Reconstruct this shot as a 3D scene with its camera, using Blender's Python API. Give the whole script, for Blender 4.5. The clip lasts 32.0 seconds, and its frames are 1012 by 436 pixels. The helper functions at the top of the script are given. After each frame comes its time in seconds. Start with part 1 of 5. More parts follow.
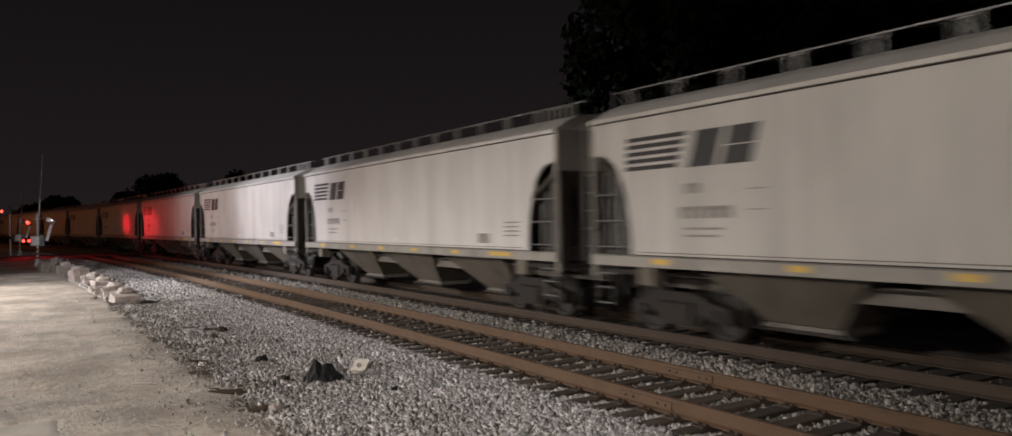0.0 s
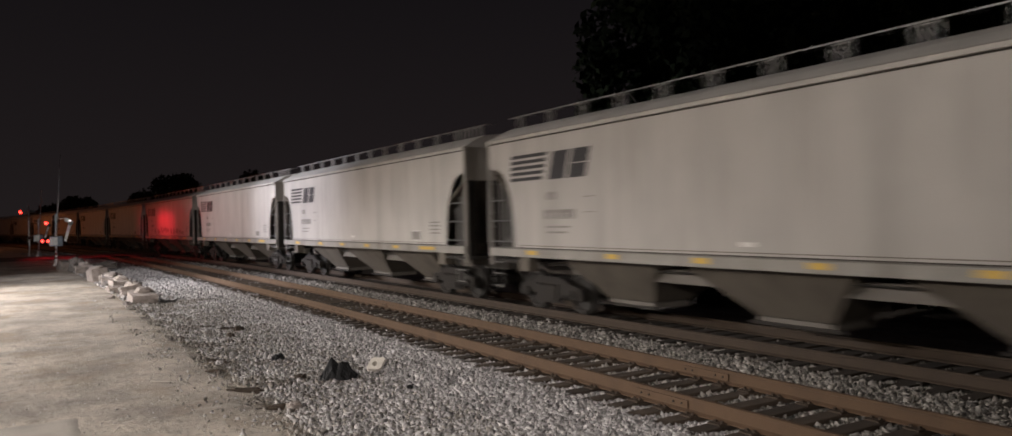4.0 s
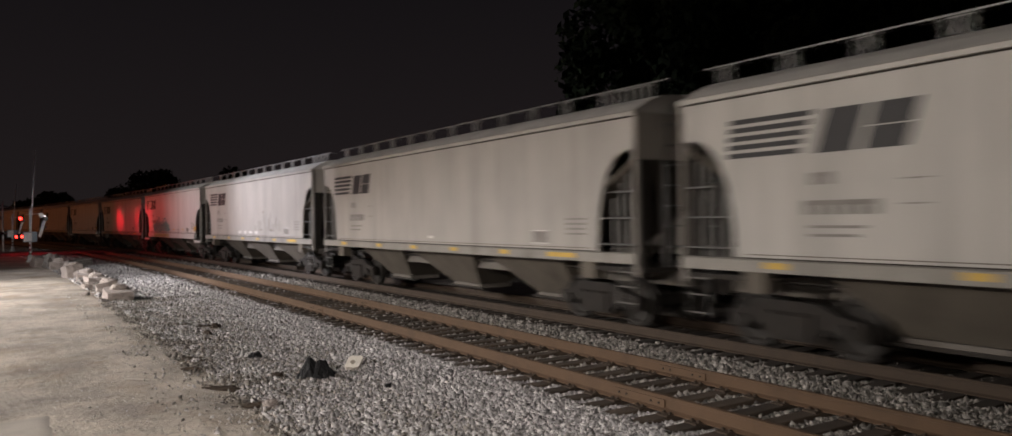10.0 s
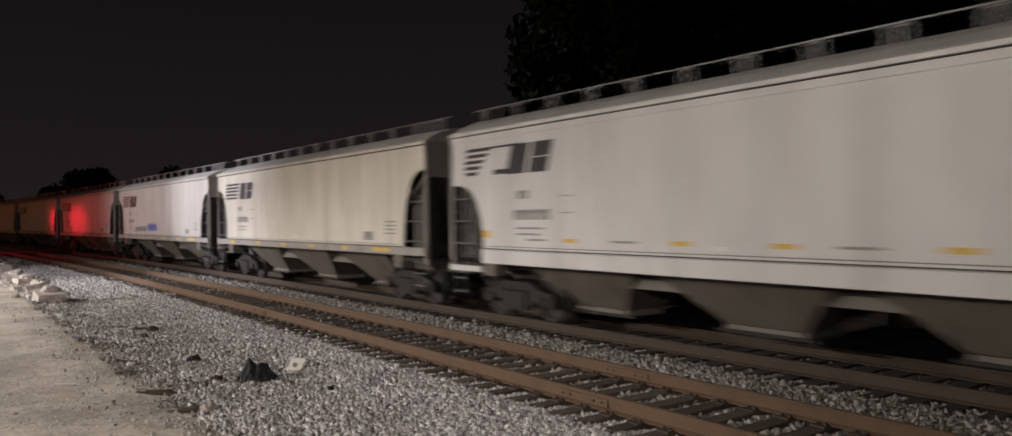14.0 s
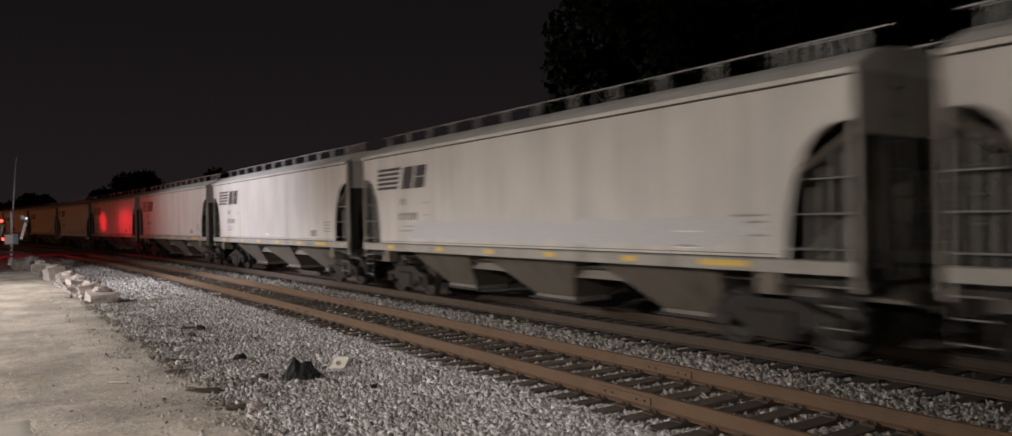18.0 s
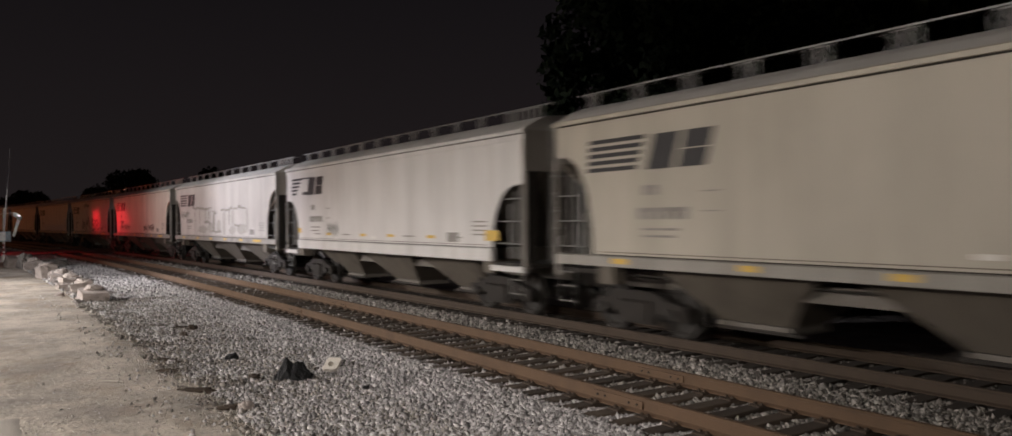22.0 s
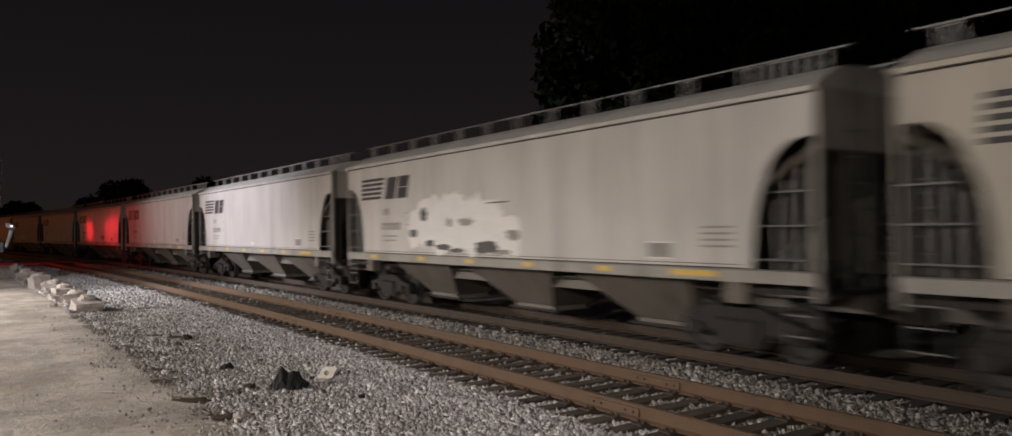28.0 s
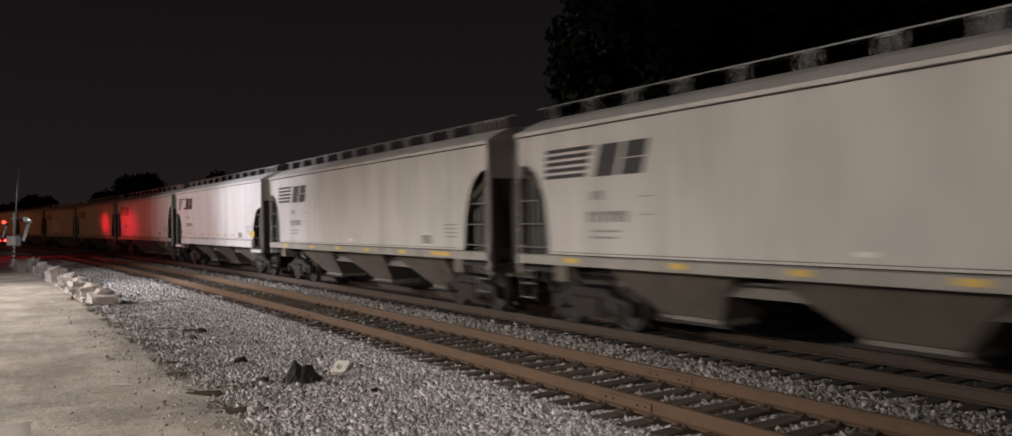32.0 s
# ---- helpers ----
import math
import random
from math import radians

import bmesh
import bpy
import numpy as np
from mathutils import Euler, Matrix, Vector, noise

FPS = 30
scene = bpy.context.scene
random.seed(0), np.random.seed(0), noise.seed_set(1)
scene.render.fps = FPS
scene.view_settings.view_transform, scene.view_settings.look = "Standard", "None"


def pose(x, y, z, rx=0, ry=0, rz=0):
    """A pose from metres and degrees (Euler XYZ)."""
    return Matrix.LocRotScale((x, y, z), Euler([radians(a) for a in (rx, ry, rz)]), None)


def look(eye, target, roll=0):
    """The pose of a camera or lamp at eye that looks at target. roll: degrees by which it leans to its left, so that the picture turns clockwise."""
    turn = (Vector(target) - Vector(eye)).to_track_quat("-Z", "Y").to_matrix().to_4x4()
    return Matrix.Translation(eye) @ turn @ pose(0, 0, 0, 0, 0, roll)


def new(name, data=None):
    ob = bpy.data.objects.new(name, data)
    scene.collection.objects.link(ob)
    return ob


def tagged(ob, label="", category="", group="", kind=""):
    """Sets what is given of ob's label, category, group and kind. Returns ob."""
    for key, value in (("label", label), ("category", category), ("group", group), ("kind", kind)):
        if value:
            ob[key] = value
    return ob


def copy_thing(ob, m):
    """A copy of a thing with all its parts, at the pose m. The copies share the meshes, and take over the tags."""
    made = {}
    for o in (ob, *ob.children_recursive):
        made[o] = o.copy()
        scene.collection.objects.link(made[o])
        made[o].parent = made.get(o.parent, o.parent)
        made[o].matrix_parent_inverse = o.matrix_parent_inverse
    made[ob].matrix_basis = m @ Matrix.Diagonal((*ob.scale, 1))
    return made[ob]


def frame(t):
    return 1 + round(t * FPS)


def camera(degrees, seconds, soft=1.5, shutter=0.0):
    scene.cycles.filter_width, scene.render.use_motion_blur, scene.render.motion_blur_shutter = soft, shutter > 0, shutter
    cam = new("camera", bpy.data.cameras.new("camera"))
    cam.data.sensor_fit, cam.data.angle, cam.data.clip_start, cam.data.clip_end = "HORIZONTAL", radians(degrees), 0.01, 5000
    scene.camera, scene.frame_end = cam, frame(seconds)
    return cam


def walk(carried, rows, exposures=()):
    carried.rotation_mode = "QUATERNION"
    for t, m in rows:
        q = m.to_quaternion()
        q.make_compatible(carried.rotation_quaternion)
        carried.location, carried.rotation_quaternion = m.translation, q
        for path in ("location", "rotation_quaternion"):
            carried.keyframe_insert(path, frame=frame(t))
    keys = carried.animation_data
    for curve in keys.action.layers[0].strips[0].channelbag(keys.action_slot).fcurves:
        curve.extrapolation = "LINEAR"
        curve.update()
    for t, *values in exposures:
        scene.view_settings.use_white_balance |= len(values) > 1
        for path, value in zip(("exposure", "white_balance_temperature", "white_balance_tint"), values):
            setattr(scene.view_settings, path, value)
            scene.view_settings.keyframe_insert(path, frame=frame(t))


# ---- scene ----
# The camera, held in the hand beside the tracks.
cam = camera(67.04, 32.0, soft=1.5, shutter=0.5)
PATH = [
    (0.0, pose(0.011, -0.005, 2.366, 90.14, 1.09, -32.31)),
    (0.5, pose(0.011, -0.006, 2.368, 90.22, 1.14, -32.36)),
    (1.0, pose(0.009, -0.006, 2.369, 90.27, 1.17, -32.31)),
    (1.5, pose(0.006, -0.004, 2.368, 90.30, 1.23, -32.11)),
    (2.0, pose(0.002, -0.001, 2.366, 90.40, 1.19, -31.95)),
    (2.5, pose(-0.003, 0.001, 2.366, 90.35, 1.23, -31.80)),
    (3.0, pose(-0.006, 0.001, 2.367, 90.25, 1.28, -31.61)),
    (3.5, pose(-0.007, 0.002, 2.367, 90.15, 1.31, -31.41)),
    (5.5, pose(0.003, -0.001, 2.361, 89.74, 1.57, -31.36)),
    (6.0, pose(0.004, -0.003, 2.358, 89.75, 1.57, -31.58)),
    (6.5, pose(0.007, -0.003, 2.357, 89.79, 1.50, -31.80)),
    (7.0, pose(0.011, -0.002, 2.357, 89.80, 1.42, -32.05)),
    (7.5, pose(0.015, 0.000, 2.357, 89.87, 1.33, -32.27)),
    (8.0, pose(0.019, 0.001, 2.355, 89.93, 1.21, -32.38)),
    (8.5, pose(0.022, -0.001, 2.354, 90.00, 1.04, -32.53)),
    (9.0, pose(0.022, -0.004, 2.356, 89.95, 1.05, -32.60)),
    (9.5, pose(0.021, -0.007, 2.359, 90.01, 0.93, -32.69)),
    (10.0, pose(0.020, -0.008, 2.360, 89.95, 0.90, -32.69)),
    (10.5, pose(0.020, -0.008, 2.359, 89.99, 0.85, -32.75)),
    (11.0, pose(0.021, -0.009, 2.356, 89.94, 0.84, -32.79)),
    (11.5, pose(0.025, -0.010, 2.353, 89.93, 0.83, -32.85)),
    (12.0, pose(0.030, -0.012, 2.351, 90.02, 0.73, -33.01)),
    (12.5, pose(0.036, -0.017, 2.350, 90.07, 0.66, -33.40)),
    (13.0, pose(0.042, -0.023, 2.348, 90.10, 0.64, -34.18)),
    (13.5, pose(0.045, -0.027, 2.346, 90.13, 0.55, -35.40)),
    (15.5, pose(0.080, -0.059, 2.333, 89.91, 0.63, -38.05)),
    (16.0, pose(0.077, -0.047, 2.336, 89.87, 0.75, -37.09)),
    (16.5, pose(0.066, -0.035, 2.341, 89.84, 0.84, -36.08)),
    (17.0, pose(0.051, -0.024, 2.347, 89.84, 0.94, -35.15)),
    (17.5, pose(0.042, -0.017, 2.350, 89.87, 1.08, -34.22)),
    (18.0, pose(0.036, -0.012, 2.351, 89.95, 1.15, -33.69)),
    (18.5, pose(0.031, -0.011, 2.352, 90.03, 1.15, -33.44)),
    (19.0, pose(0.031, -0.011, 2.353, 90.02, 1.19, -33.41)),
    (19.5, pose(0.037, -0.012, 2.354, 90.02, 1.13, -33.58)),
    (20.0, pose(0.044, -0.016, 2.356, 90.00, 1.08, -33.60)),
    (20.5, pose(0.048, -0.020, 2.357, 89.99, 0.94, -33.76)),
    (21.0, pose(0.050, -0.020, 2.355, 90.05, 0.80, -33.82)),
    (21.5, pose(0.050, -0.017, 2.351, 90.13, 0.67, -33.94)),
    (22.0, pose(0.049, -0.013, 2.349, 90.12, 0.55, -34.06)),
    (22.5, pose(0.047, -0.011, 2.349, 90.13, 0.53, -34.21)),
    (23.0, pose(0.047, -0.010, 2.349, 90.11, 0.61, -34.39)),
    (23.5, pose(0.049, -0.010, 2.350, 90.23, 0.62, -34.46)),
    (24.0, pose(0.049, -0.010, 2.353, 90.28, 0.71, -34.52)),
    (24.5, pose(0.047, -0.011, 2.356, 90.41, 0.77, -34.58)),
    (25.0, pose(0.044, -0.014, 2.356, 90.51, 0.85, -34.68)),
    (25.5, pose(0.043, -0.018, 2.354, 90.64, 0.79, -34.67)),
    (27.5, pose(0.035, -0.021, 2.347, 90.67, 0.79, -34.68)),
    (28.0, pose(0.032, -0.020, 2.346, 90.72, 0.85, -34.47)),
    (28.5, pose(0.029, -0.018, 2.345, 90.74, 0.90, -34.31)),
    (29.0, pose(0.032, -0.017, 2.346, 90.70, 1.00, -34.18)),
    (29.5, pose(0.038, -0.013, 2.347, 90.56, 1.16, -34.11)),
    (30.0, pose(0.041, -0.009, 2.347, 90.41, 1.26, -34.10)),
    (30.5, pose(0.040, -0.008, 2.346, 90.30, 1.19, -34.09)),
    (31.0, pose(0.036, -0.010, 2.345, 90.28, 1.09, -33.92)),
    (31.5, pose(0.034, -0.013, 2.347, 90.28, 0.95, -33.75)),
    (32.0, pose(0.035, -0.015, 2.350, 90.32, 0.75, -33.55)),
]
walk(cam, PATH)

# ---- night sky, lamps ----
world = bpy.data.worlds.new("night")
scene.world = world
world.use_nodes = True
# town glow: a little lighter towards the horizon
sky, sky_link = world.node_tree.nodes, world.node_tree.links.new
split = sky.new("ShaderNodeSeparateXYZ")
sky_link(sky.new("ShaderNodeTexCoord").outputs["Generated"], split.inputs[0])
glow = sky.new("ShaderNodeMapRange")
glow.inputs["From Min"].default_value, glow.inputs["From Max"].default_value = 0.0, 0.32
sky_link(split.outputs["Z"], glow.inputs["Value"])
tone = sky.new("ShaderNodeMix")
tone.data_type = "RGBA"
tone.inputs[6].default_value, tone.inputs[7].default_value = (0.0145, 0.0113, 0.0117, 1), (0.0060, 0.0051, 0.0060, 1)
sky_link(glow.outputs[0], tone.inputs[0])
sky_link(tone.outputs[2], sky["Background"].inputs[0])
sky["Background"].inputs[1].default_value = 1.0


def spot(name, eye, target, watts, colour, cone, blend=0.6, size=0.15):
    data = bpy.data.lights.new(name, "SPOT")
    data.energy, data.color, data.spot_size, data.spot_blend, data.shadow_soft_size = watts, colour, radians(cone), blend, size
    ob = new(name, data)
    ob.matrix_world = look(eye, target)
    return ob


def point(name, eye, watts, colour, size=0.2):
    data = bpy.data.lights.new(name, "POINT")
    data.energy, data.color, data.shadow_soft_size = watts, colour, size
    ob = new(name, data)
    ob.location = eye
    return ob


YARD_LAMP = (-13.0, 14.0, 6.2)
SECOND_LAMP = (-7.0, -3.0, 5.5)
LOT_LAMP = (-9.0, 31.0, 7.0)
FAR_LAMP = (-22.0, 120.0, 8.0)
FLOOD_LAMP = (-16.0, 42.0, 9.0)
spot("yard_lamp_light", YARD_LAMP, (-12.99, 14.0, 0.0), 7800, (1.0, 0.915, 0.835), 177, 0.03, 0.25)
spot("second_lamp_light", SECOND_LAMP, (-6.99, -3.0, 0.0), 1350, (1.0, 0.90, 0.78), 176, 0.03, 0.25)
# Added fill for the near ballast; no such beam belongs to the lamp.
spot("second_lamp_beam", SECOND_LAMP, (2.8, 7.0, 0.0), 3900, (1.0, 0.91, 0.84), 38, 1.0, 0.2)
spot("lot_lamp_light", LOT_LAMP, (-7.5, 29.0, 0.0), 12000, (1.0, 0.95, 0.91), 132, 0.3, 0.12)
spot("flood_lamp_light", FLOOD_LAMP, (9.0, 41.0, 4.4), 13000, (0.98, 0.95, 0.96), 60, 1.0, 0.12)
spot("flood_lamp_beam", FLOOD_LAMP, (9.0, 33.0, 3.6), 30000, (0.89, 0.89, 1.0), 30, 1.0, 0.12)
point("far_lamp_light", FAR_LAMP, 2800, (1.0, 0.30, 0.09), 0.25)
spot("crossing_red_light", (-1.5, 78.9, 4.0), (7.6, 68.2, 2.5), 6500, (1.0, 0.012, 0.03), 9, 1.0, 0.3)
spot("crossing_red_light", (-1.5, 78.9, 3.6), (8.3, 59.3, 2.4), 5000, (1.0, 0.012, 0.03), 8, 1.0, 0.3)
spot("crossing_red_halo", (-1.5, 78.9, 3.6), (7.6, 68.0, 2.4), 350, (1.0, 0.015, 0.03), 25, 1.0, 0.1)
spot("crossing_red_wash", (-1.5, 78.9, 4.0), (3.2, 66.0, 0.0), 2200, (1.0, 0.02, 0.04), 44, 1.0, 0.1)

# ---- the line of the tracks ----
BEND, CURVE, BEND_END = 8.03, 0.0013, 330.0
NEAR_TRACK, TRAIN_TRACK = 7.325, 11.047
RAIL_TOP = 0.19


def along(s, off=0.0):
    """Place and heading, in radians to the left, of the point s metres along the line and off metres to its right."""
    a = CURVE * min(max(s - BEND, 0.0), BEND_END - BEND)
    x, y = (0.0, s) if s <= BEND else (-(1 - math.cos(a)) / CURVE, BEND + math.sin(a) / CURVE)
    if s > BEND_END:
        x, y = x - math.sin(a) * (s - BEND_END), y + math.cos(a) * (s - BEND_END)
    return x + off * math.cos(a), y + off * math.sin(a), a


# ---- mesh building ----
class Build:
    """Collects plain solids into one mesh."""

    def __init__(self):
        self.v, self.f = [], []

    def add(self, verts, faces):
        n = len(self.v)
        self.v += [tuple(p) for p in verts]
        self.f += [tuple(i + n for i in f) for f in faces]
        return self

    def box(self, x0, x1, y0, y1, z0, z1):
        return self.add([(x, y, z) for z in (z0, z1) for x, y in ((x0, y0), (x1, y0), (x1, y1), (x0, y1))],
                        [(3, 2, 1, 0), (4, 5, 6, 7), (0, 1, 5, 4), (1, 2, 6, 5), (2, 3, 7, 6), (3, 0, 4, 7)])

    def chamfer(self, x0, x1, y0, y1, z0, z1, c):
        """A box whose upper rim and corners are cut off by c."""
        def ring(x0, x1, y0, y1, z, c):
            return [(x0 + c, y0, z), (x1 - c, y0, z), (x1, y0 + c, z), (x1, y1 - c, z), (x1 - c, y1, z), (x0 + c, y1, z), (x0, y1 - c, z), (x0, y0 + c, z)]
        v = ring(x0, x1, y0, y1, z0, c) + ring(x0, x1, y0, y1, z1 - c, c) + ring(x0 + c, x1 - c, y0 + c, y1 - c, z1, c)
        f = [tuple(reversed(range(8))), tuple(range(16, 24))]
        f += [(k * 8 + i, k * 8 + (i + 1) % 8, k * 8 + 8 + (i + 1) % 8, k * 8 + 8 + i) for k in (0, 1) for i in range(8)]
        return self.add(v, f)

    def prism(self, outline, axis, a, b):
        """An outline of pairs, carried along an axis from a to b. Pairs are (y, z) for x, (x, z) for y and (x, y) for z."""
        place = {"x": lambda p, c: (c, p[0], p[1]), "y": lambda p, c: (p[0], c, p[1]), "z": lambda p, c: (p[0], p[1], c)}[axis]
        n = len(outline)
        return self.add([place(p, c) for c in (a, b) for p in outline],
                        [tuple(range(n)), tuple(reversed(range(n, 2 * n)))] + [(i, n + i, n + (i + 1) % n, (i + 1) % n) for i in range(n)])

    def rod(self, p, q, r, sides=8, r2=None):
        p, q = Vector(p), Vector(q)
        d = (q - p).normalized()
        u = d.orthogonal().normalized()
        w = d.cross(u)
        r2 = r if r2 is None else r2
        ring = [(math.cos(2 * math.pi * i / sides), math.sin(2 * math.pi * i / sides)) for i in range(sides)]
        v = [p + (u * c + w * s) * r for c, s in ring] + [q + (u * c + w * s) * r2 for c, s in ring]
        f = [tuple(reversed(range(sides))), tuple(range(sides, 2 * sides))]
        f += [(i, (i + 1) % sides, sides + (i + 1) % sides, sides + i) for i in range(sides)]
        return self.add(v, f)

    def hull(self, low, high):
        """Two quads, one over the other, as a solid."""
        return self.add(list(low) + list(high), [(3, 2, 1, 0), (4, 5, 6, 7), (0, 1, 5, 4), (1, 2, 6, 5), (2, 3, 7, 6), (3, 0, 4, 7)])

    def mesh(self, name, material, smooth=False):
        me = bpy.data.meshes.new(name)
        me.from_pydata(self.v, [], self.f)
        me.materials.append(material)
        me.validate()
        bm = bmesh.new()
        bm.from_mesh(me)
        bmesh.ops.recalc_face_normals(bm, faces=bm.faces)
        bm.to_mesh(me)
        bm.free()
        if smooth:
            me.polygons.foreach_set("use_smooth", [True] * len(me.polygons))
        return me


def part(name, b, material, parent, label="", smooth=False):
    ob = new(name, b.mesh(name, material, smooth))
    ob.parent = parent
    return tagged(ob, label) if label else ob


def thing(name, label, category, group="", kind=""):
    return tagged(new(name), label, category, group, kind)


# ---- materials ----
def material(name, colour, rough=0.6, metal=0.0, spots=None, scale=4.0, amount=0.5, fine=60.0, bump=0.15, streak=None, per_object=0.0, island=0.0, depth=0.01, panels=0.0):
    """A surface with stains at one scale and grain at another. streak: a colour that runs down in vertical streaks."""
    m = bpy.data.materials.new(name)
    m.use_nodes = True
    nt = m.node_tree
    n, link = nt.nodes, nt.links.new
    shader = n["Principled BSDF"]
    shader.inputs["Roughness"].default_value, shader.inputs["Metallic"].default_value = rough, metal
    pos = n.new("ShaderNodeTexCoord").outputs["Object"]

    def noise_of(vec, size, detail=6.0):
        t = n.new("ShaderNodeTexNoise")
        t.inputs["Scale"].default_value, t.inputs["Detail"].default_value = size, detail
        link(vec, t.inputs["Vector"])
        return t.outputs["Fac"]

    def mix(a, b, fac, how="MIX"):
        t = n.new("ShaderNodeMix")
        t.data_type, t.blend_type = "RGBA", how
        for sock, val in ((t.inputs[0], fac), (t.inputs[6], a), (t.inputs[7], b)):
            if isinstance(val, (int, float)):
                sock.default_value = val
            elif isinstance(val, tuple):
                sock.default_value = (*val, 1)
            else:
                link(val, sock)
        return t.outputs[2]

    def ramp(fac, lo, hi):
        t = n.new("ShaderNodeMapRange")
        t.inputs["From Min"].default_value, t.inputs["From Max"].default_value = lo, hi
        link(fac, t.inputs["Value"])
        return t.outputs["Result"]

    def times(fac, k):
        t = n.new("ShaderNodeMath")
        t.operation = "MULTIPLY"
        t.inputs[1].default_value = k
        link(fac, t.inputs[0])
        return t.outputs[0]

    col = colour
    other = spots or tuple(c * 0.55 for c in colour)
    col = mix(col, other, times(ramp(noise_of(pos, scale), 0.45, 0.75), amount))
    grain = noise_of(pos, fine, 3.0)
    col = mix(col, tuple(c * 0.5 for c in colour), times(ramp(grain, 0.5, 0.8), amount * 0.6))
    if streak:
        mp = n.new("ShaderNodeMapping")
        mp.inputs["Scale"].default_value = (1.0, 1.6, 0.12)
        link(pos, mp.inputs["Vector"])
        col = mix(col, streak, times(ramp(noise_of(mp.outputs[0], 2.2, 8.0), 0.48, 0.78), 0.6))
    if panels:
        wave = n.new("ShaderNodeTexWave")
        wave.bands_direction = "Y"
        for sock, val in (("Scale", math.pi / 10 / panels), ("Distortion", 0.9), ("Detail", 3.0), ("Detail Scale", 0.7)):
            wave.inputs[sock].default_value = val
        link(pos, wave.inputs["Vector"])
        col = mix(col, tuple(c * 0.70 for c in colour), times(ramp(wave.outputs["Fac"], 0.55, 1.0), 0.26))
    if per_object or island:
        if island:
            rnd, k = n.new("ShaderNodeNewGeometry").outputs["Random Per Island"], island
        else:
            rnd, k = n.new("ShaderNodeObjectInfo").outputs["Random"], per_object
        hsv = n.new("ShaderNodeHueSaturation")
        mr = n.new("ShaderNodeMapRange")
        mr.inputs["To Min"].default_value, mr.inputs["To Max"].default_value = 1 - k, 1 + k
        link(rnd, mr.inputs["Value"])
        link(mr.outputs[0], hsv.inputs["Value"])
        link(col, hsv.inputs["Color"])
        col = hsv.outputs[0]
    link(col, shader.inputs["Base Color"])
    bp = n.new("ShaderNodeBump")
    bp.inputs["Strength"].default_value, bp.inputs["Distance"].default_value = bump, depth
    link(grain, bp.inputs["Height"])
    link(bp.outputs[0], shader.inputs["Normal"])
    return m


def lot_dirt():
    """Pale trodden dirt: dust, greyer gravel patches, wheel streaks along the lot and dark specks."""
    m = bpy.data.materials.new("lot_dirt")
    m.use_nodes = True
    nt = m.node_tree
    n, link = nt.nodes, nt.links.new
    shader = n["Principled BSDF"]
    shader.inputs["Roughness"].default_value = 0.95
    pos = n.new("ShaderNodeTexCoord").outputs["Object"]

    def fac(size, detail, lo, hi, stretch=None, turn=0.0):
        t = n.new("ShaderNodeTexNoise")
        t.inputs["Scale"].default_value, t.inputs["Detail"].default_value, t.inputs["Roughness"].default_value = size, detail, 0.62
        vec = pos
        if stretch:
            mp = n.new("ShaderNodeMapping")
            mp.inputs["Scale"].default_value, mp.inputs["Rotation"].default_value = stretch, (0, 0, turn)
            link(vec, mp.inputs["Vector"])
            vec = mp.outputs[0]
        link(vec, t.inputs["Vector"])
        r = n.new("ShaderNodeMapRange")
        r.inputs["From Min"].default_value, r.inputs["From Max"].default_value = lo, hi
        link(t.outputs["Fac"], r.inputs["Value"])
        return r.outputs[0], t.outputs["Fac"]

    def over(a, b, f, k):
        s = n.new("ShaderNodeMath")
        s.operation = "MULTIPLY"
        s.inputs[1].default_value = k
        link(f, s.inputs[0])
        t = n.new("ShaderNodeMix")
        t.data_type = "RGBA"
        link(s.outputs[0], t.inputs[0])
        if isinstance(a, tuple):
            t.inputs[6].default_value = (*a, 1)
        else:
            link(a, t.inputs[6])
        t.inputs[7].default_value = (*b, 1)
        return t.outputs[2]

    col = over((0.59, 0.52, 0.45), (0.31, 0.272, 0.238), fac(0.55, 9, 0.44, 0.60)[0], 0.9)
    col = over(col, (0.60, 0.545, 0.48), fac(0.9, 7, 0.52, 0.72)[0], 0.6)
    col = over(col, (0.25, 0.225, 0.20), fac(0.8, 8, 0.50, 0.72, (1.8, 0.6, 1.0), 0.12)[0], 0.6)
    col = over(col, (0.20, 0.18, 0.16), fac(5.0, 9, 0.53, 0.70)[0], 0.7)
    col = over(col, (0.34, 0.265, 0.195), fac(0.8, 6, 0.50, 0.66, (1.0, 0.6, 1.0), 0.4)[0], 0.75)
    col = over(col, (0.66, 0.60, 0.53), fac(2.2, 9, 0.54, 0.68)[0], 0.4)
    speck, grain = fac(24, 5, 0.58, 0.68)
    col = over(col, (0.13, 0.115, 0.10), speck, 0.75)
    link(col, shader.inputs["Base Color"])
    rough = fac(9.0, 10, 0.3, 0.7)[0]
    add = n.new("ShaderNodeMath")
    add.operation = "ADD"
    link(rough, add.inputs[0])
    link(grain, add.inputs[1])
    bp = n.new("ShaderNodeBump")
    bp.inputs["Strength"].default_value, bp.inputs["Distance"].default_value = 0.6, 0.025
    link(add.outputs[0], bp.inputs["Height"])
    link(bp.outputs[0], shader.inputs["Normal"])
    return m


